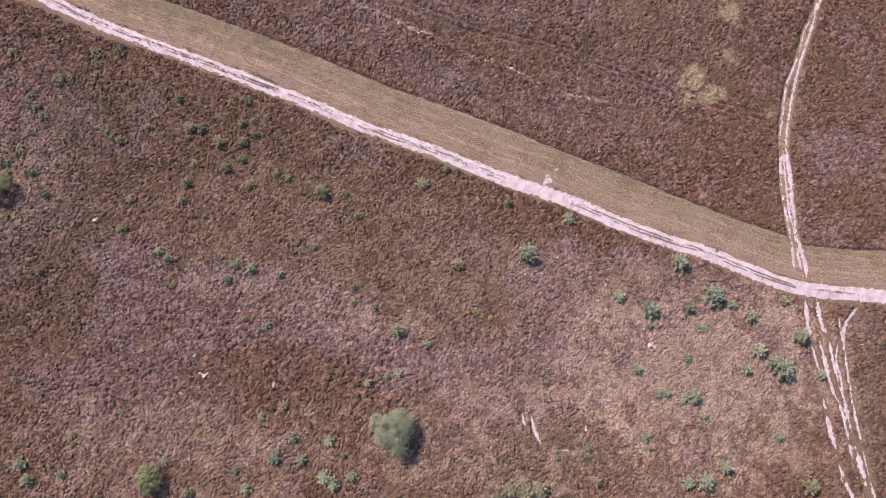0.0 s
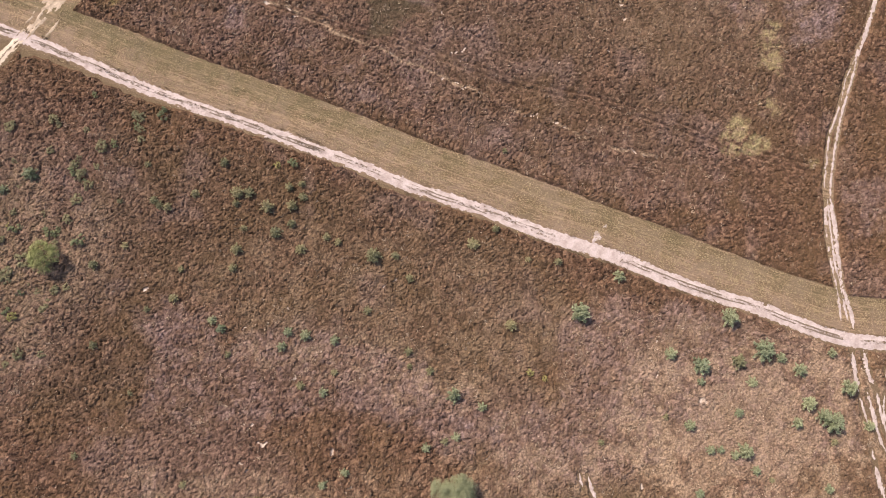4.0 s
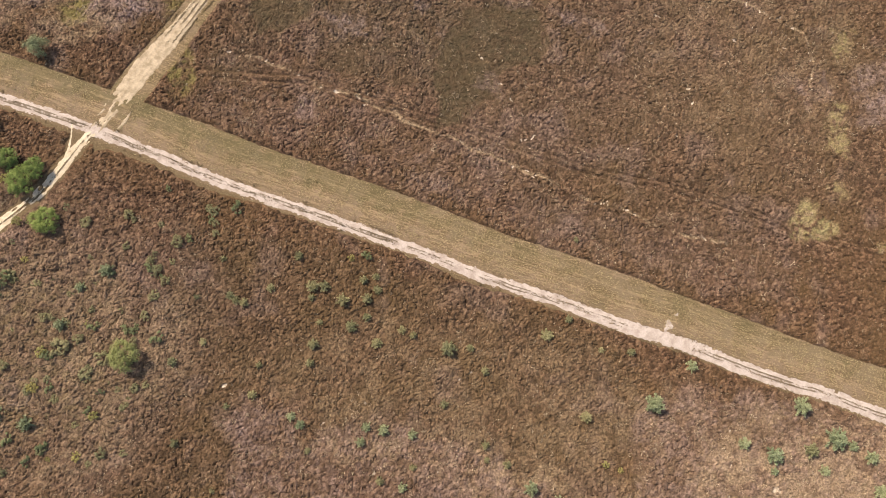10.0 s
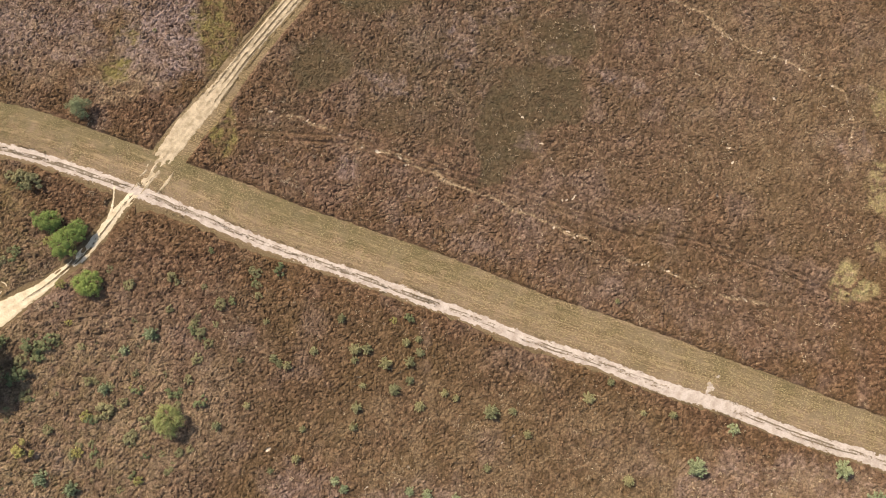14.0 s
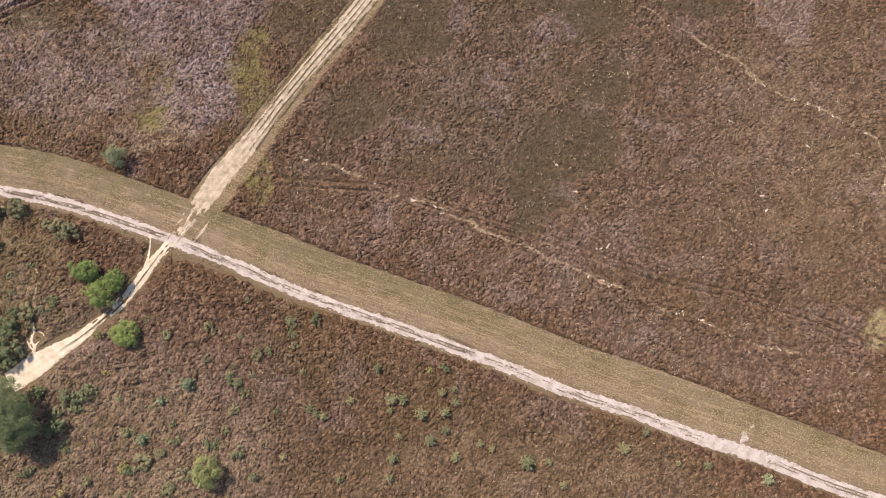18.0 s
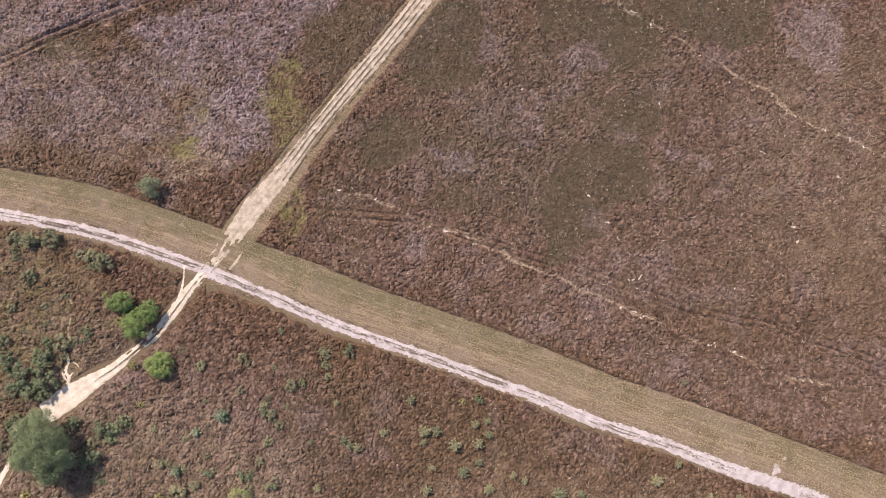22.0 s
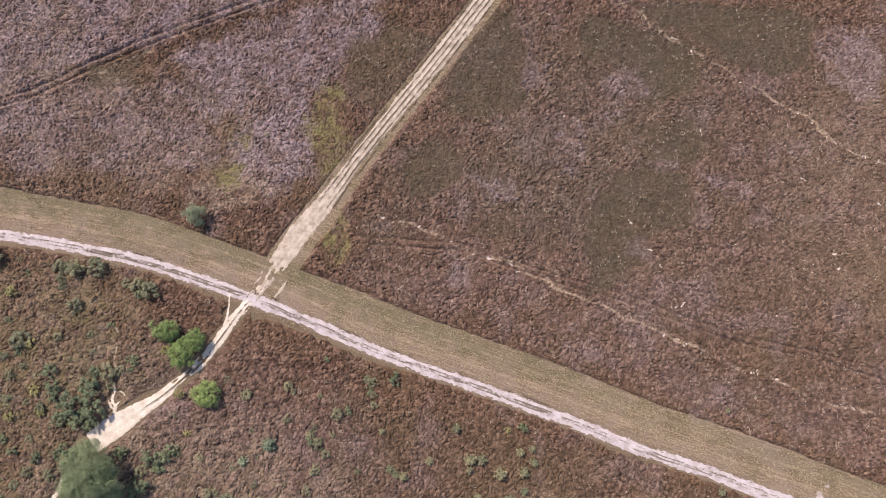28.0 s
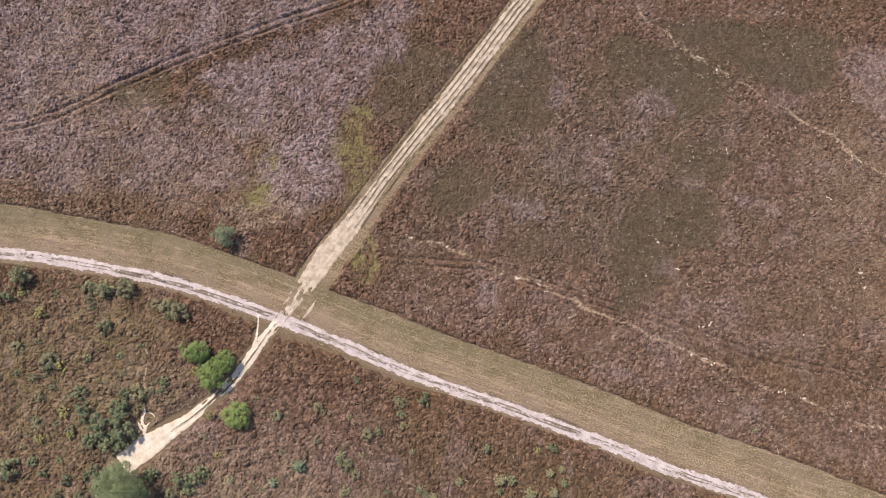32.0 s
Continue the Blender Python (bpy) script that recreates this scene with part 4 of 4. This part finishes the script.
def broadleaf(name, seed, high, wide, mat, label, category, clumps=60, per=45, leaf=0.2, lean=0.8, group=""):
    """A tree with tapered trunk, forking limbs and a crown of many leaf clumps with gaps."""
    r = np.random.default_rng(seed)
    thing = tagged(new(name), label, category, group)
    rad = wide / 2
    trunk_top = high * 0.45
    limbs = [tube([(0, 0, -0.05), (0.03 * high * r.normal() * 0.3, 0, trunk_top * 0.5), (0, 0, trunk_top)], [high * 0.035, high * 0.026, high * 0.02], 8)]
    lobes = [(r.uniform(0, 6.283), r.uniform(0.62, 1.18)) for _ in range(9)]
    at, way, face = [], [], []
    for k in range(clumps):
        a, t = r.uniform(0, 6.283), math.sqrt(r.uniform(0.0, 1.0))
        i = int(a / 6.283 * 9) % 9
        out = rad * t * lobes[i][1] * 0.88
        dome = math.sqrt(max(0.0, 1 - t * t))
        z = high * (0.40 + 0.52 * dome * r.uniform(0.55, 1.05)) + r.uniform(-0.05, 0.05) * high
        c = np.array((math.cos(a) * out, math.sin(a) * out, z))
        if k % 3 == 0:
            limbs.append(tube([(0, 0, trunk_top * r.uniform(0.55, 1)), tuple(c * (0.45, 0.45, 0.8)), tuple(c)], [high * 0.012, high * 0.008, high * 0.003], 4))
        size = rad * r.uniform(0.12, 0.30)
        d = r.normal(size=(per, 3))
        d /= np.linalg.norm(d, axis=1, keepdims=True)
        d[:, 2] = np.abs(d[:, 2]) * 0.9 - 0.15
        at.append(c + d * size * r.uniform(0.55, 1.0, (per, 1)) * (1, 1, 0.75))
        way.append(r.normal(size=(per, 3)))
        face.append(d + np.array((0, 0, 0.35)) + r.normal(size=(per, 3)) * 0.32)
    part("trunk", *join(limbs), M_BARK, thing, "grey-brown bark trunk and limbs")
    part("crown", *leaves(np.concatenate(at), np.concatenate(way), leaf, leaf * lean, r, np.concatenate(face)), mat, thing)
    return thing


def plant_all(models, rows, grow, seed):
    """Copies of the models at x, y with the given width, turned by chance."""
    r = random.Random(seed)
    for x, y, wide in rows:
        ob = copy_thing(r.choice(models), pose(x, y, 0.03, 0, 0, r.uniform(0, 360)))
        s = wide * grow
        ob.scale = (s, s, s * r.uniform(0.75, 1.0))


SAPLINGS = "young pines on the heath"
BUSHES = "bushes on the heath"
pines = [young_pine(100 + k, M_PINE, "young grey-green pine sapling standing in heather", SAPLINGS) for k in range(4)]
pale = [young_pine(110 + k, M_PALE, "small pale straw-green pine sapling in heather", SAPLINGS) for k in range(3)]
yellow = [broadleaf("yellow_bush", 120 + k, 0.8, 1.0, M_YELLOW, "low yellow-green bush growing in heather", "bush", 26, 34, 0.075, 0.7, BUSHES) for k in range(3)]
dark = [broadleaf("dark_bush", 130 + k, 0.75, 1.0, M_DARK, "low dark green gorse bush among heather", "bush", 28, 36, 0.070, 0.7, BUSHES) for k in range(4)]
olive = [broadleaf("olive_bush", 140 + k, 0.6, 1.0, M_OLIVE, "low soft olive-green bush in rough heather", "bush", 28, 36, 0.070, 0.7, BUSHES) for k in range(4)]

EAST_SAPLINGS = [(18.6, 0.1, 2.7), (43.2, -1.4, 2.5), (33.1, -6.8, 1.7), (37.9, -8.8, 2.5), (37.7, -11.4, 1.1), (48.3, -6.7, 3.0), (51.2, -8.1, 1.5), (46.1, -11.7, 1.5), (54.1, -10.0, 1.9), (59.9, -7.5, 1.3), (61.7, -13.2, 2.3), (54.8, -15.3, 2.1), (57.1, -17.4, 2.1), (58.4, -18.4, 3.0), (52.7, -18.4, 1.5), (64.6, -19.2, 1.5), (35.2, -18.1, 1.5), (43.4, -16.4, 1.3), (38.3, -22.0, 1.3), (39.9, -22.0, 1.1), (42.1, -22.9, 1.3), (43.7, -22.3, 2.1), (45.3, -25.4, 1.3), (47.9, -32.9, 1.9), (44.7, -35.0, 2.3), (42.1, -35.3, 1.7), (56.8, -28.6, 1.3), (35.9, -28.5, 1.3), (25.6, 5.9, 1.7)]
EAST_SMALL = [(44.1, -8.4, 1.9), (31.5, -16.6, 0.9), (47.7, -26.9, 0.9), (58.5, -21.5, 1.1), (36.5, -30.1, 0.9), (27.1, -29.8, 1.1), (26.8, -31.2, 1.1), (60.9, -35.9, 2.1), (28.1, -34.9, 1.3), (17.9, -30.5, 0.8), (22.2, -31.4, 0.9), (20.9, -20.1, 0.9), (15.8, 8.5, 1.1), (5.9, 14.1, 1.1), (15.2, -35.9, 2.1), (17.2, -36.3, 2.5), (19.4, -36.0, 2.1), (13.2, -36.6, 1.7), (7.6, -1.5, 1.5), (7.9, 27.3, 0.8)]
EAST_YELLOW = [(10.2, -9.1, 1.3), (12.6, -10.0, 1.1), (-29.2, 25.3, 1.3), (-111.9, 53.3, 1.9), (-109.0, 50.2, 2.1), (-105.4, 41.4, 1.9), (-80.8, 26.7, 1.3), (-71.0, 16.3, 1.3), (-82.0, 33.0, 1.8), (-84.3, -1.0, 1.7), (-86.6, 7.3, 3.2)]
SOUTH_SAPLINGS = [(-37.8, -0.7, 1.3), (-39.2, 0.6, 1.3), (-27.5, -1.6, 1.3), (-24.8, -2.2, 1.5), (-20.3, -3.1, 1.3), (-28.4, -3.8, 1.3), (-22.1, -11.1, 1.3), (-1.9, -12.1, 1.9), (2.5, -14.1, 1.3), (-1.8, -18.5, 1.3), (-6.5, -19.9, 1.3), (-20.2, -30.8, 1.7), (-16.2, -31.1, 1.5), (-12.6, -33.7, 2.1), (-11.4, -34.7, 1.7), (-8.7, -33.7, 1.5), (-17.6, -27.9, 1.5), (-18.9, -23.1, 1.3), (-22.3, -24.8, 1.3), (-12.1, -28.5, 1.5), (-36.1, -31.0, 1.3), (-57.0, -31.2, 1.9), (-55.8, -33.4, 1.7), (-51.0, -32.7, 1.3), (-24.2, -35.2, 1.5), (-32.7, -35.6, 1.5)]
SOUTH_SMALL = [(-36.7, -4.8, 0.9), (-25.6, -9.9, 1.1), (-20.4, -8.1, 0.9), (-8.8, -5.2, 1.1), (-5.5, -8.3, 1.1), (-8.7, -7.5, 0.9), (-3.6, -19.1, 1.1), (-9.9, -30.5, 0.9), (-43.0, -23.9, 1.1), (-49.9, -27.3, 1.1), (-59.0, -19.1, 1.1), (-25.8, -32.4, 1.1), (-57.0, -2.7, 1.1), (-51.3, -10.1, 0.8), (-49.2, 2.5, 0.9), (-57.6, 9.8, 1.3), (-15.1, 1.4, 1.1), (-45.2, 4.2, 1.3), (-49.8, 25.9, 0.9)]
MIDDLE_SAPLINGS = [(-47.8, 19.1, 1.0), (-52.8, 12.7, 1.0), (-10.5, 10.1, 1.0), (10.9, 9.0, 0.9), (-36.1, 8.7, 1.1), (-44.1, 8.7, 0.9), (-21.4, 13.4, 1.0), (-19.6, 12.5, 0.9), (-35.6, 20.9, 1.5), (-33.7, 20.9, 1.3), (-42.3, 20.9, 1.1), (-35.8, 19.2, 0.9), (-30.8, 18.5, 1.5), (-26.9, 18.6, 1.3), (-27.3, 21.7, 1.1), (-25.3, 22.2, 0.9), (-25.2, 20.0, 1.1), (-27.0, 15.7, 1.1), (-29.5, 14.2, 1.5), (-34.5, 15.1, 0.9), (-37.7, 25.9, 1.1), (-48.7, 19.9, 1.1), (-46.5, 18.7, 1.1), (-53.9, 19.8, 0.8), (-35.6, 11.7, 1.3), (-25.5, 11.5, 1.3), (-14.1, 10.1, 1.9), (2.0, 11.7, 1.5), (-8.3, 6.3, 1.1)]
MIDDLE_DARK = [(-52.2, 34.3, 1.5), (-47.6, 34.2, 2.1), (-56.9, 29.1, 2.3), (-55.2, 29.4, 1.4), (-61.3, 24.8, 1.7), (-59.5, 23.3, 1.1), (-26.7, 25.6, 1.7), (-51.8, 32.3, 1.3), (-58.6, 37.7, 1.1), (-64.0, 32.6, 1.3), (-68.5, 75.9, 0.9)]
WEST_BUSHES = [(-83.9, 23.5, 2.5), (-85.1, 21.4, 1.9), (-87.9, 18.6, 2.9), (-86.8, 15.6, 1.9), (-70.5, 26.7, 1.1), (-67.9, 24.5, 1.7), (-72.0, 22.0, 1.3), (-73.5, 21.0, 1.1), (-76.3, 17.6, 1.5), (-74.8, 16.2, 1.5), (-74.7, 12.6, 2.9), (-76.6, 11.4, 1.7), (-70.5, 8.4, 2.3), (-83.9, 2.9, 1.9), (-82.1, -1.1, 1.7), (-79.3, 1.2, 1.7), (-76.5, 7.7, 1.3), (-78.5, 7.5, 1.3), (-76.2, 6.5, 1.5), (-75.6, 4.8, 0.9), (-68.1, 10.9, 2.3), (-63.1, 6.0, 1.5), (-68.4, 5.6, 1.1), (-63.6, 13.0, 1.5), (-63.7, 14.8, 1.3), (-60.0, 13.5, 1.9)]
WEST_SMALL = [(-61.9, 17.1, 1.5), (-57.9, 25.7, 1.1), (-61.2, 26.0, 1.1), (-74.6, 35.1, 1.3), (-59.8, 31.9, 1.1), (-60.7, 20.3, 1.7), (-65.5, 18.1, 1.1), (-112.2, 56.1, 2.5), (-112.6, 44.8, 2.1), (-107.5, 42.2, 3.2), (-99.3, 39.0, 1.1), (-112.2, 40.6, 1.3), (-103.5, 36.7, 1.3)]
FAR_WEST_DARK = [(-114.4, 53.0, 2.3), (-89.3, 38.3, 1.5), (-112.8, 25.7, 2.9), (-109.2, 26.9, 1.5), (-90.7, 24.2, 1.9), (-86.2, 23.2, 2.6), (-107.7, 24.9, 1.3), (-103.8, 23.9, 1.5), (-101.5, 33.5, 1.8)]
WEST_OLIVE = [(-95.8, 40.0, 1.1), (-109.6, 39.7, 1.3), (-91.5, 36.9, 1.5), (-109.0, 31.7, 1.3), (-103.5, 31.6, 1.5), (-105.1, 26.8, 1.3), (-101.8, 21.1, 1.5), (-105.2, 21.7, 1.5), (-107.2, 19.6, 1.5), (-105.8, 32.5, 1.1), (-92.8, 34.7, 1.3), (-90.3, 38.7, 1.1), (-71.3, 32.5, 1.7), (-76.1, 32.0, 1.1), (-82.6, 29.7, 1.1), (-77.3, 17.4, 1.5), (-77.9, 19.2, 0.9), (-70.2, 18.3, 1.1), (-76.3, 23.6, 0.9), (-72.0, 13.8, 1.5)]
WEST_OLIVE_LOW = [(-79.4, 6.3, 1.5), (-65.8, 5.7, 1.1), (-64.0, 4.3, 0.9), (-61.6, 6.4, 1.1), (-51.4, 33.9, 1.5), (-51.1, 31.8, 1.1), (-51.0, 30.1, 1.1), (-60.3, 24.3, 1.7), (-59.0, 22.6, 1.3), (-69.7, 22.7, 0.9), (-64.7, 33.5, 1.5), (-69.1, 16.0, 1.1)]
WEST_DARK = [(-88.9, 49.1, 1.7), (-107.4, 40.5, 1.7), (-95.8, 34.8, 1.9), (-99.7, 24.9, 2.3), (-88.0, 20.9, 2.3)]
VERGE_BUSHES = [(-95.5, 54.0, 2.8), (-99.1, 53.5, 1.9), (-101.6, 53.8, 2.0), (-89.0, 50.4, 2.2), (-86.9, 49.6, 2.6), (-98.8, 47.4, 2.2)]
PATH_BUSHES = [(-98.8, 31.8, 3.4), (-96.0, 33.4, 3.0), (-96.3, 35.1, 2.2), (-93.6, 36.7, 2.6), (-95.4, 30.8, 3.0), (-100.4, 29.7, 2.2), (-97.4, 29.6, 2.6), (-95.7, 28.7, 2.0), (-95.3, 36.8, 1.8), (-102.4, 37.4, 2), (-101.9, 34.8, 2)]
plant_all(olive[:2] + pale[:1], VERGE_BUSHES, 1.4, 14)
plant_all(dark + olive[:2], PATH_BUSHES, 1.35, 15)
plant_all(pines, EAST_SAPLINGS, 1.1, 1)
plant_all(pale, EAST_SMALL, 1.15, 2)
plant_all(yellow, EAST_YELLOW, 1.05, 3)
plant_all(pines, SOUTH_SAPLINGS, 1.1, 4)
plant_all(pale, SOUTH_SMALL, 1.15, 5)
plant_all(pale, MIDDLE_SAPLINGS, 1.25, 6)
plant_all(dark[:2] + olive[:2], MIDDLE_DARK, 1.1, 7)
plant_all(dark[:2] + olive + pines[:1], WEST_BUSHES, 1.25, 8)
plant_all(olive, WEST_OLIVE + WEST_OLIVE_LOW, 1.4, 11)
plant_all(dark + olive[:1], WEST_DARK, 1.1, 12)
plant_all(olive + pale[:1], WEST_SMALL, 1.25, 9)
plant_all(dark, FAR_WEST_DARK, 1.35, 10)
scatter = random.Random(5)
ROUGH_WEST = []
while len(ROUGH_WEST) < 110:
    x, y = scatter.uniform(-117, -60), scatter.uniform(-6, 56)
    if open_ground(np.array([x]), np.array([y]))[0] > 1.2 and inside_hull(np.array([x]), np.array([y]))[0] and (x < -84 or y < 30):
        ROUGH_WEST.append((x, y, scatter.uniform(0.8, 2.1)))
plant_all(olive + dark[:2] + yellow[:1], ROUGH_WEST, 1.0, 13)
for model in pines + pale + yellow + dark + olive:
    for ob in (*model.children_recursive, model):
        bpy.data.objects.remove(ob)


def stand(ob, x, y, turn):
    ob.matrix_basis = pose(x, y, 0.02, 0, 0, turn)


stand(broadleaf("willow_tree", 201, 4.6, 7.4, M_GREY, "grey-green spreading willow standing alone in heather", "tree", 210, 110, 0.13), -2.2, -27.0, 20)
stand(broadleaf("birch_tree", 202, 3.6, 4.6, M_BIRCH, "small yellow-green birch at the edge of the heath", "tree", 100, 60, 0.13), -38.2, -33.6, 80)
stand(broadleaf("birch_tree", 203, 4.4, 5.6, M_BIRCH, "yellow-green birch casting shade on heather", "tree", 110, 60, 0.13), -64.5, 11.0, 140)
stand(broadleaf("oak_tree", 204, 3.4, 5.0, M_OAK, "fresh green young oak beside the sand path", "tree", 120, 64, 0.135), -84.3, 43.0, 10)
stand(broadleaf("oak_tree", 205, 3.0, 5.2, M_OAK, "fresh green young oak leaning over the sand path", "tree", 120, 64, 0.135), -81.6, 39.4, 60)
stand(broadleaf("oak_tree", 206, 2.7, 3.6, M_OAK, "fresh green young oak touching its neighbour", "tree", 100, 60, 0.13), -79.6, 41.4, 200)
stand(broadleaf("oak_tree", 207, 2.9, 5.0, M_OAK, "fresh green young oak standing alone by the path", "tree", 120, 64, 0.135), -77.9, 32.5, 300)
stand(broadleaf("large_oak", 208, 8.0, 10.6, M_OAK_DARK, "large dark green oak at the end of the sand path", "tree", 330, 110, 0.19), -94.0, 20.8, 30)
stand(broadleaf("pine_shrub", 209, 3.3, 4.3, M_GREY, "rounded grey-green shrub at the edge of the mown strip", "tree", 110, 60, 0.12, 0.6), -80.0, 62.0, 0)


# ---- heather shoots and grass tufts ----
heather_sprigs("heather_shoots", SPRIGS, CUSHION, "brown and lilac heather shoots over the moor")


def tufts(name, x, y, z, blades, length, width, mat, label, splay=0.9, rise=0.9):
    r = np.random.default_rng(len(name))
    at = np.repeat(np.stack([x, y, z], 1), blades, 0)
    way = r.normal(size=at.shape) * splay * (1, 1, min(1.0, rise)) + (0, 0, rise)
    way /= np.linalg.norm(way, axis=1, keepdims=True)
    v, f = leaves(at + way * length * 0.5, way, length, width, r)
    return tagged(mesh_object(name, v, f, mat), label, "grass", kind="stuff")


n = 60000
tx = rng.uniform(-122, 88, n)
m_y, v_y = line_y(MAIN, tx), line_y(VERGE, tx)
ty = m_y + rng.uniform(0, 1, n) * (v_y - m_y + 1.5) - 1.5
on_turf = (np.abs(ty - m_y) > 1.35) & (open_ground(tx, ty) < 0.2) & (distance_to(tx, ty, ROAD) > 2.0) & (distance_to(tx, ty, EAST) > 1.0) & inside_hull(tx, ty)
on_turf &= rng.uniform(0, 1, n) < 0.10 + 0.5 * smooth(value_noise(tx, ty, 2.9, 51) * 0.5 + value_noise(tx, ty, 1.1, 55) * 0.5, 0.35, 0.65)
tufts("grass_tufts", tx[on_turf], ty[on_turf], np.full(on_turf.sum(), 0.035), 3, 0.15, 0.08, M_GRASS, "short straw-tipped grass tufts on the mown strip", 1.6, 0.14)
n = 80000
tx, ty = rng.uniform(-122, 88, n), rng.uniform(-42, 108, n)
ok = inside_hull(tx, ty)
tx, ty = tx[ok], ty[ok]
b_, g_, l_, d_, s_, w_ = heather_fields(tx, ty)
ok = (open_ground(tx, ty) > 0.7) & (rng.uniform(0, 1, len(tx)) < 0.03 + smooth(value_noise(tx, ty, 1.3, 52) * 0.5 + value_noise(tx, ty, 4.2, 56) * 0.5, 0.5, 0.72) * (0.22 + 0.5 * b_ + 0.9 * d_ + 0.25 * patches(tx, ty, WILD)))
tufts("dry_moor_grass", tx[ok], ty[ok], np.full(ok.sum(), 0.30), 6, 0.44, 0.085, M_STRAW, "bleached dry grass tufts among the heather", 1.2)

n = 9000
tx, ty = rng.uniform(-122, 84, n), rng.uniform(-42, 106, n)
want = np.maximum(0.5 * zones(tx, ty, PINK_AND_HOTSPOT), 0.42 * patches(tx, ty, WILD)) * smooth(value_noise(tx, ty, 3.4, 83), 0.3, 0.6) * 1.9
ok = inside_hull(tx, ty) & (open_ground(tx, ty) > 0.8) & (rng.uniform(0, 1, n) < want)
spot = np.repeat(np.stack([tx[ok], ty[ok]], 1), 7, 0) + rng.normal(size=(7 * ok.sum(), 2)) * 0.2
tufts("moor_grass_tussocks", spot[:, 0], spot[:, 1], np.full(len(spot), 0.30), 5, 0.42, 0.085, M_STRAW, "pale pinkish tussocks of dry moor grass", 1.1)


def ridge_tufts(points, offsets, share, bald, keep, label, loose=0.08):
    """Dark tufts in broken rows along a track, at offsets from its middle."""
    rows = []
    line = spline(points, 0.11)
    d = np.gradient(line, axis=0)
    d /= np.linalg.norm(d, axis=1)[:, None]
    for k, off in enumerate(offsets):
        along = np.arange(len(line)) * 0.11
        wander = off + 0.16 * (value_noise(along, along * 0 + 7 * k, 2.6, 80) - 0.5)
        c = line + np.stack([-d[:, 1], d[:, 0]], 1) * wander[:, None]
        dash = value_noise(along, along * 0 + 5 * k, 2.4, 81) * 0.55 + value_noise(along, along * 0 + 3 * k, 0.55, 82) * 0.45
        ok = (dash > 1 - share) & keep(c[:, 0], c[:, 1])
        for bx, by, br in bald:
            ok &= np.hypot(c[:, 0] - bx, c[:, 1] - by) > br * rng.uniform(0.7, 1.5, len(c))
        rows.append(c[ok])
    c = np.concatenate(rows)
    c = c + rng.normal(size=c.shape) * loose
    return tufts("ridge_heather", c[:, 0], c[:, 1], np.full(len(c), 0.04), 5, 0.17, 0.10, M_RIDGE, label, 1.2, 0.6)


ridge_tufts(MAIN, (0.0, -0.24, 0.24), 0.38, BALD, lambda x, y: (x > -122) & (x < 88), "dark trampled tufts along the ridge of the track")
ridge_tufts(MAIN, (1.2, -1.28), 0.32, (), lambda x, y: (x > -122) & (x < 88), "dark tufts along the ragged edges of the track", 0.16)
ridge_tufts(ROAD, (-1.64, -0.82, 0.0, 0.82, 1.64), 0.56, [(-64, 57.5, 6.0)], lambda x, y: (y > 63) & (y < 112), "dark tufts in rows between the ruts of the road")
ridge_tufts(PATH, (0.05,), 0.55, [(-91.5, 28.5, 5.0)], lambda x, y: y < 47, "dark trampled tufts along the sand path")
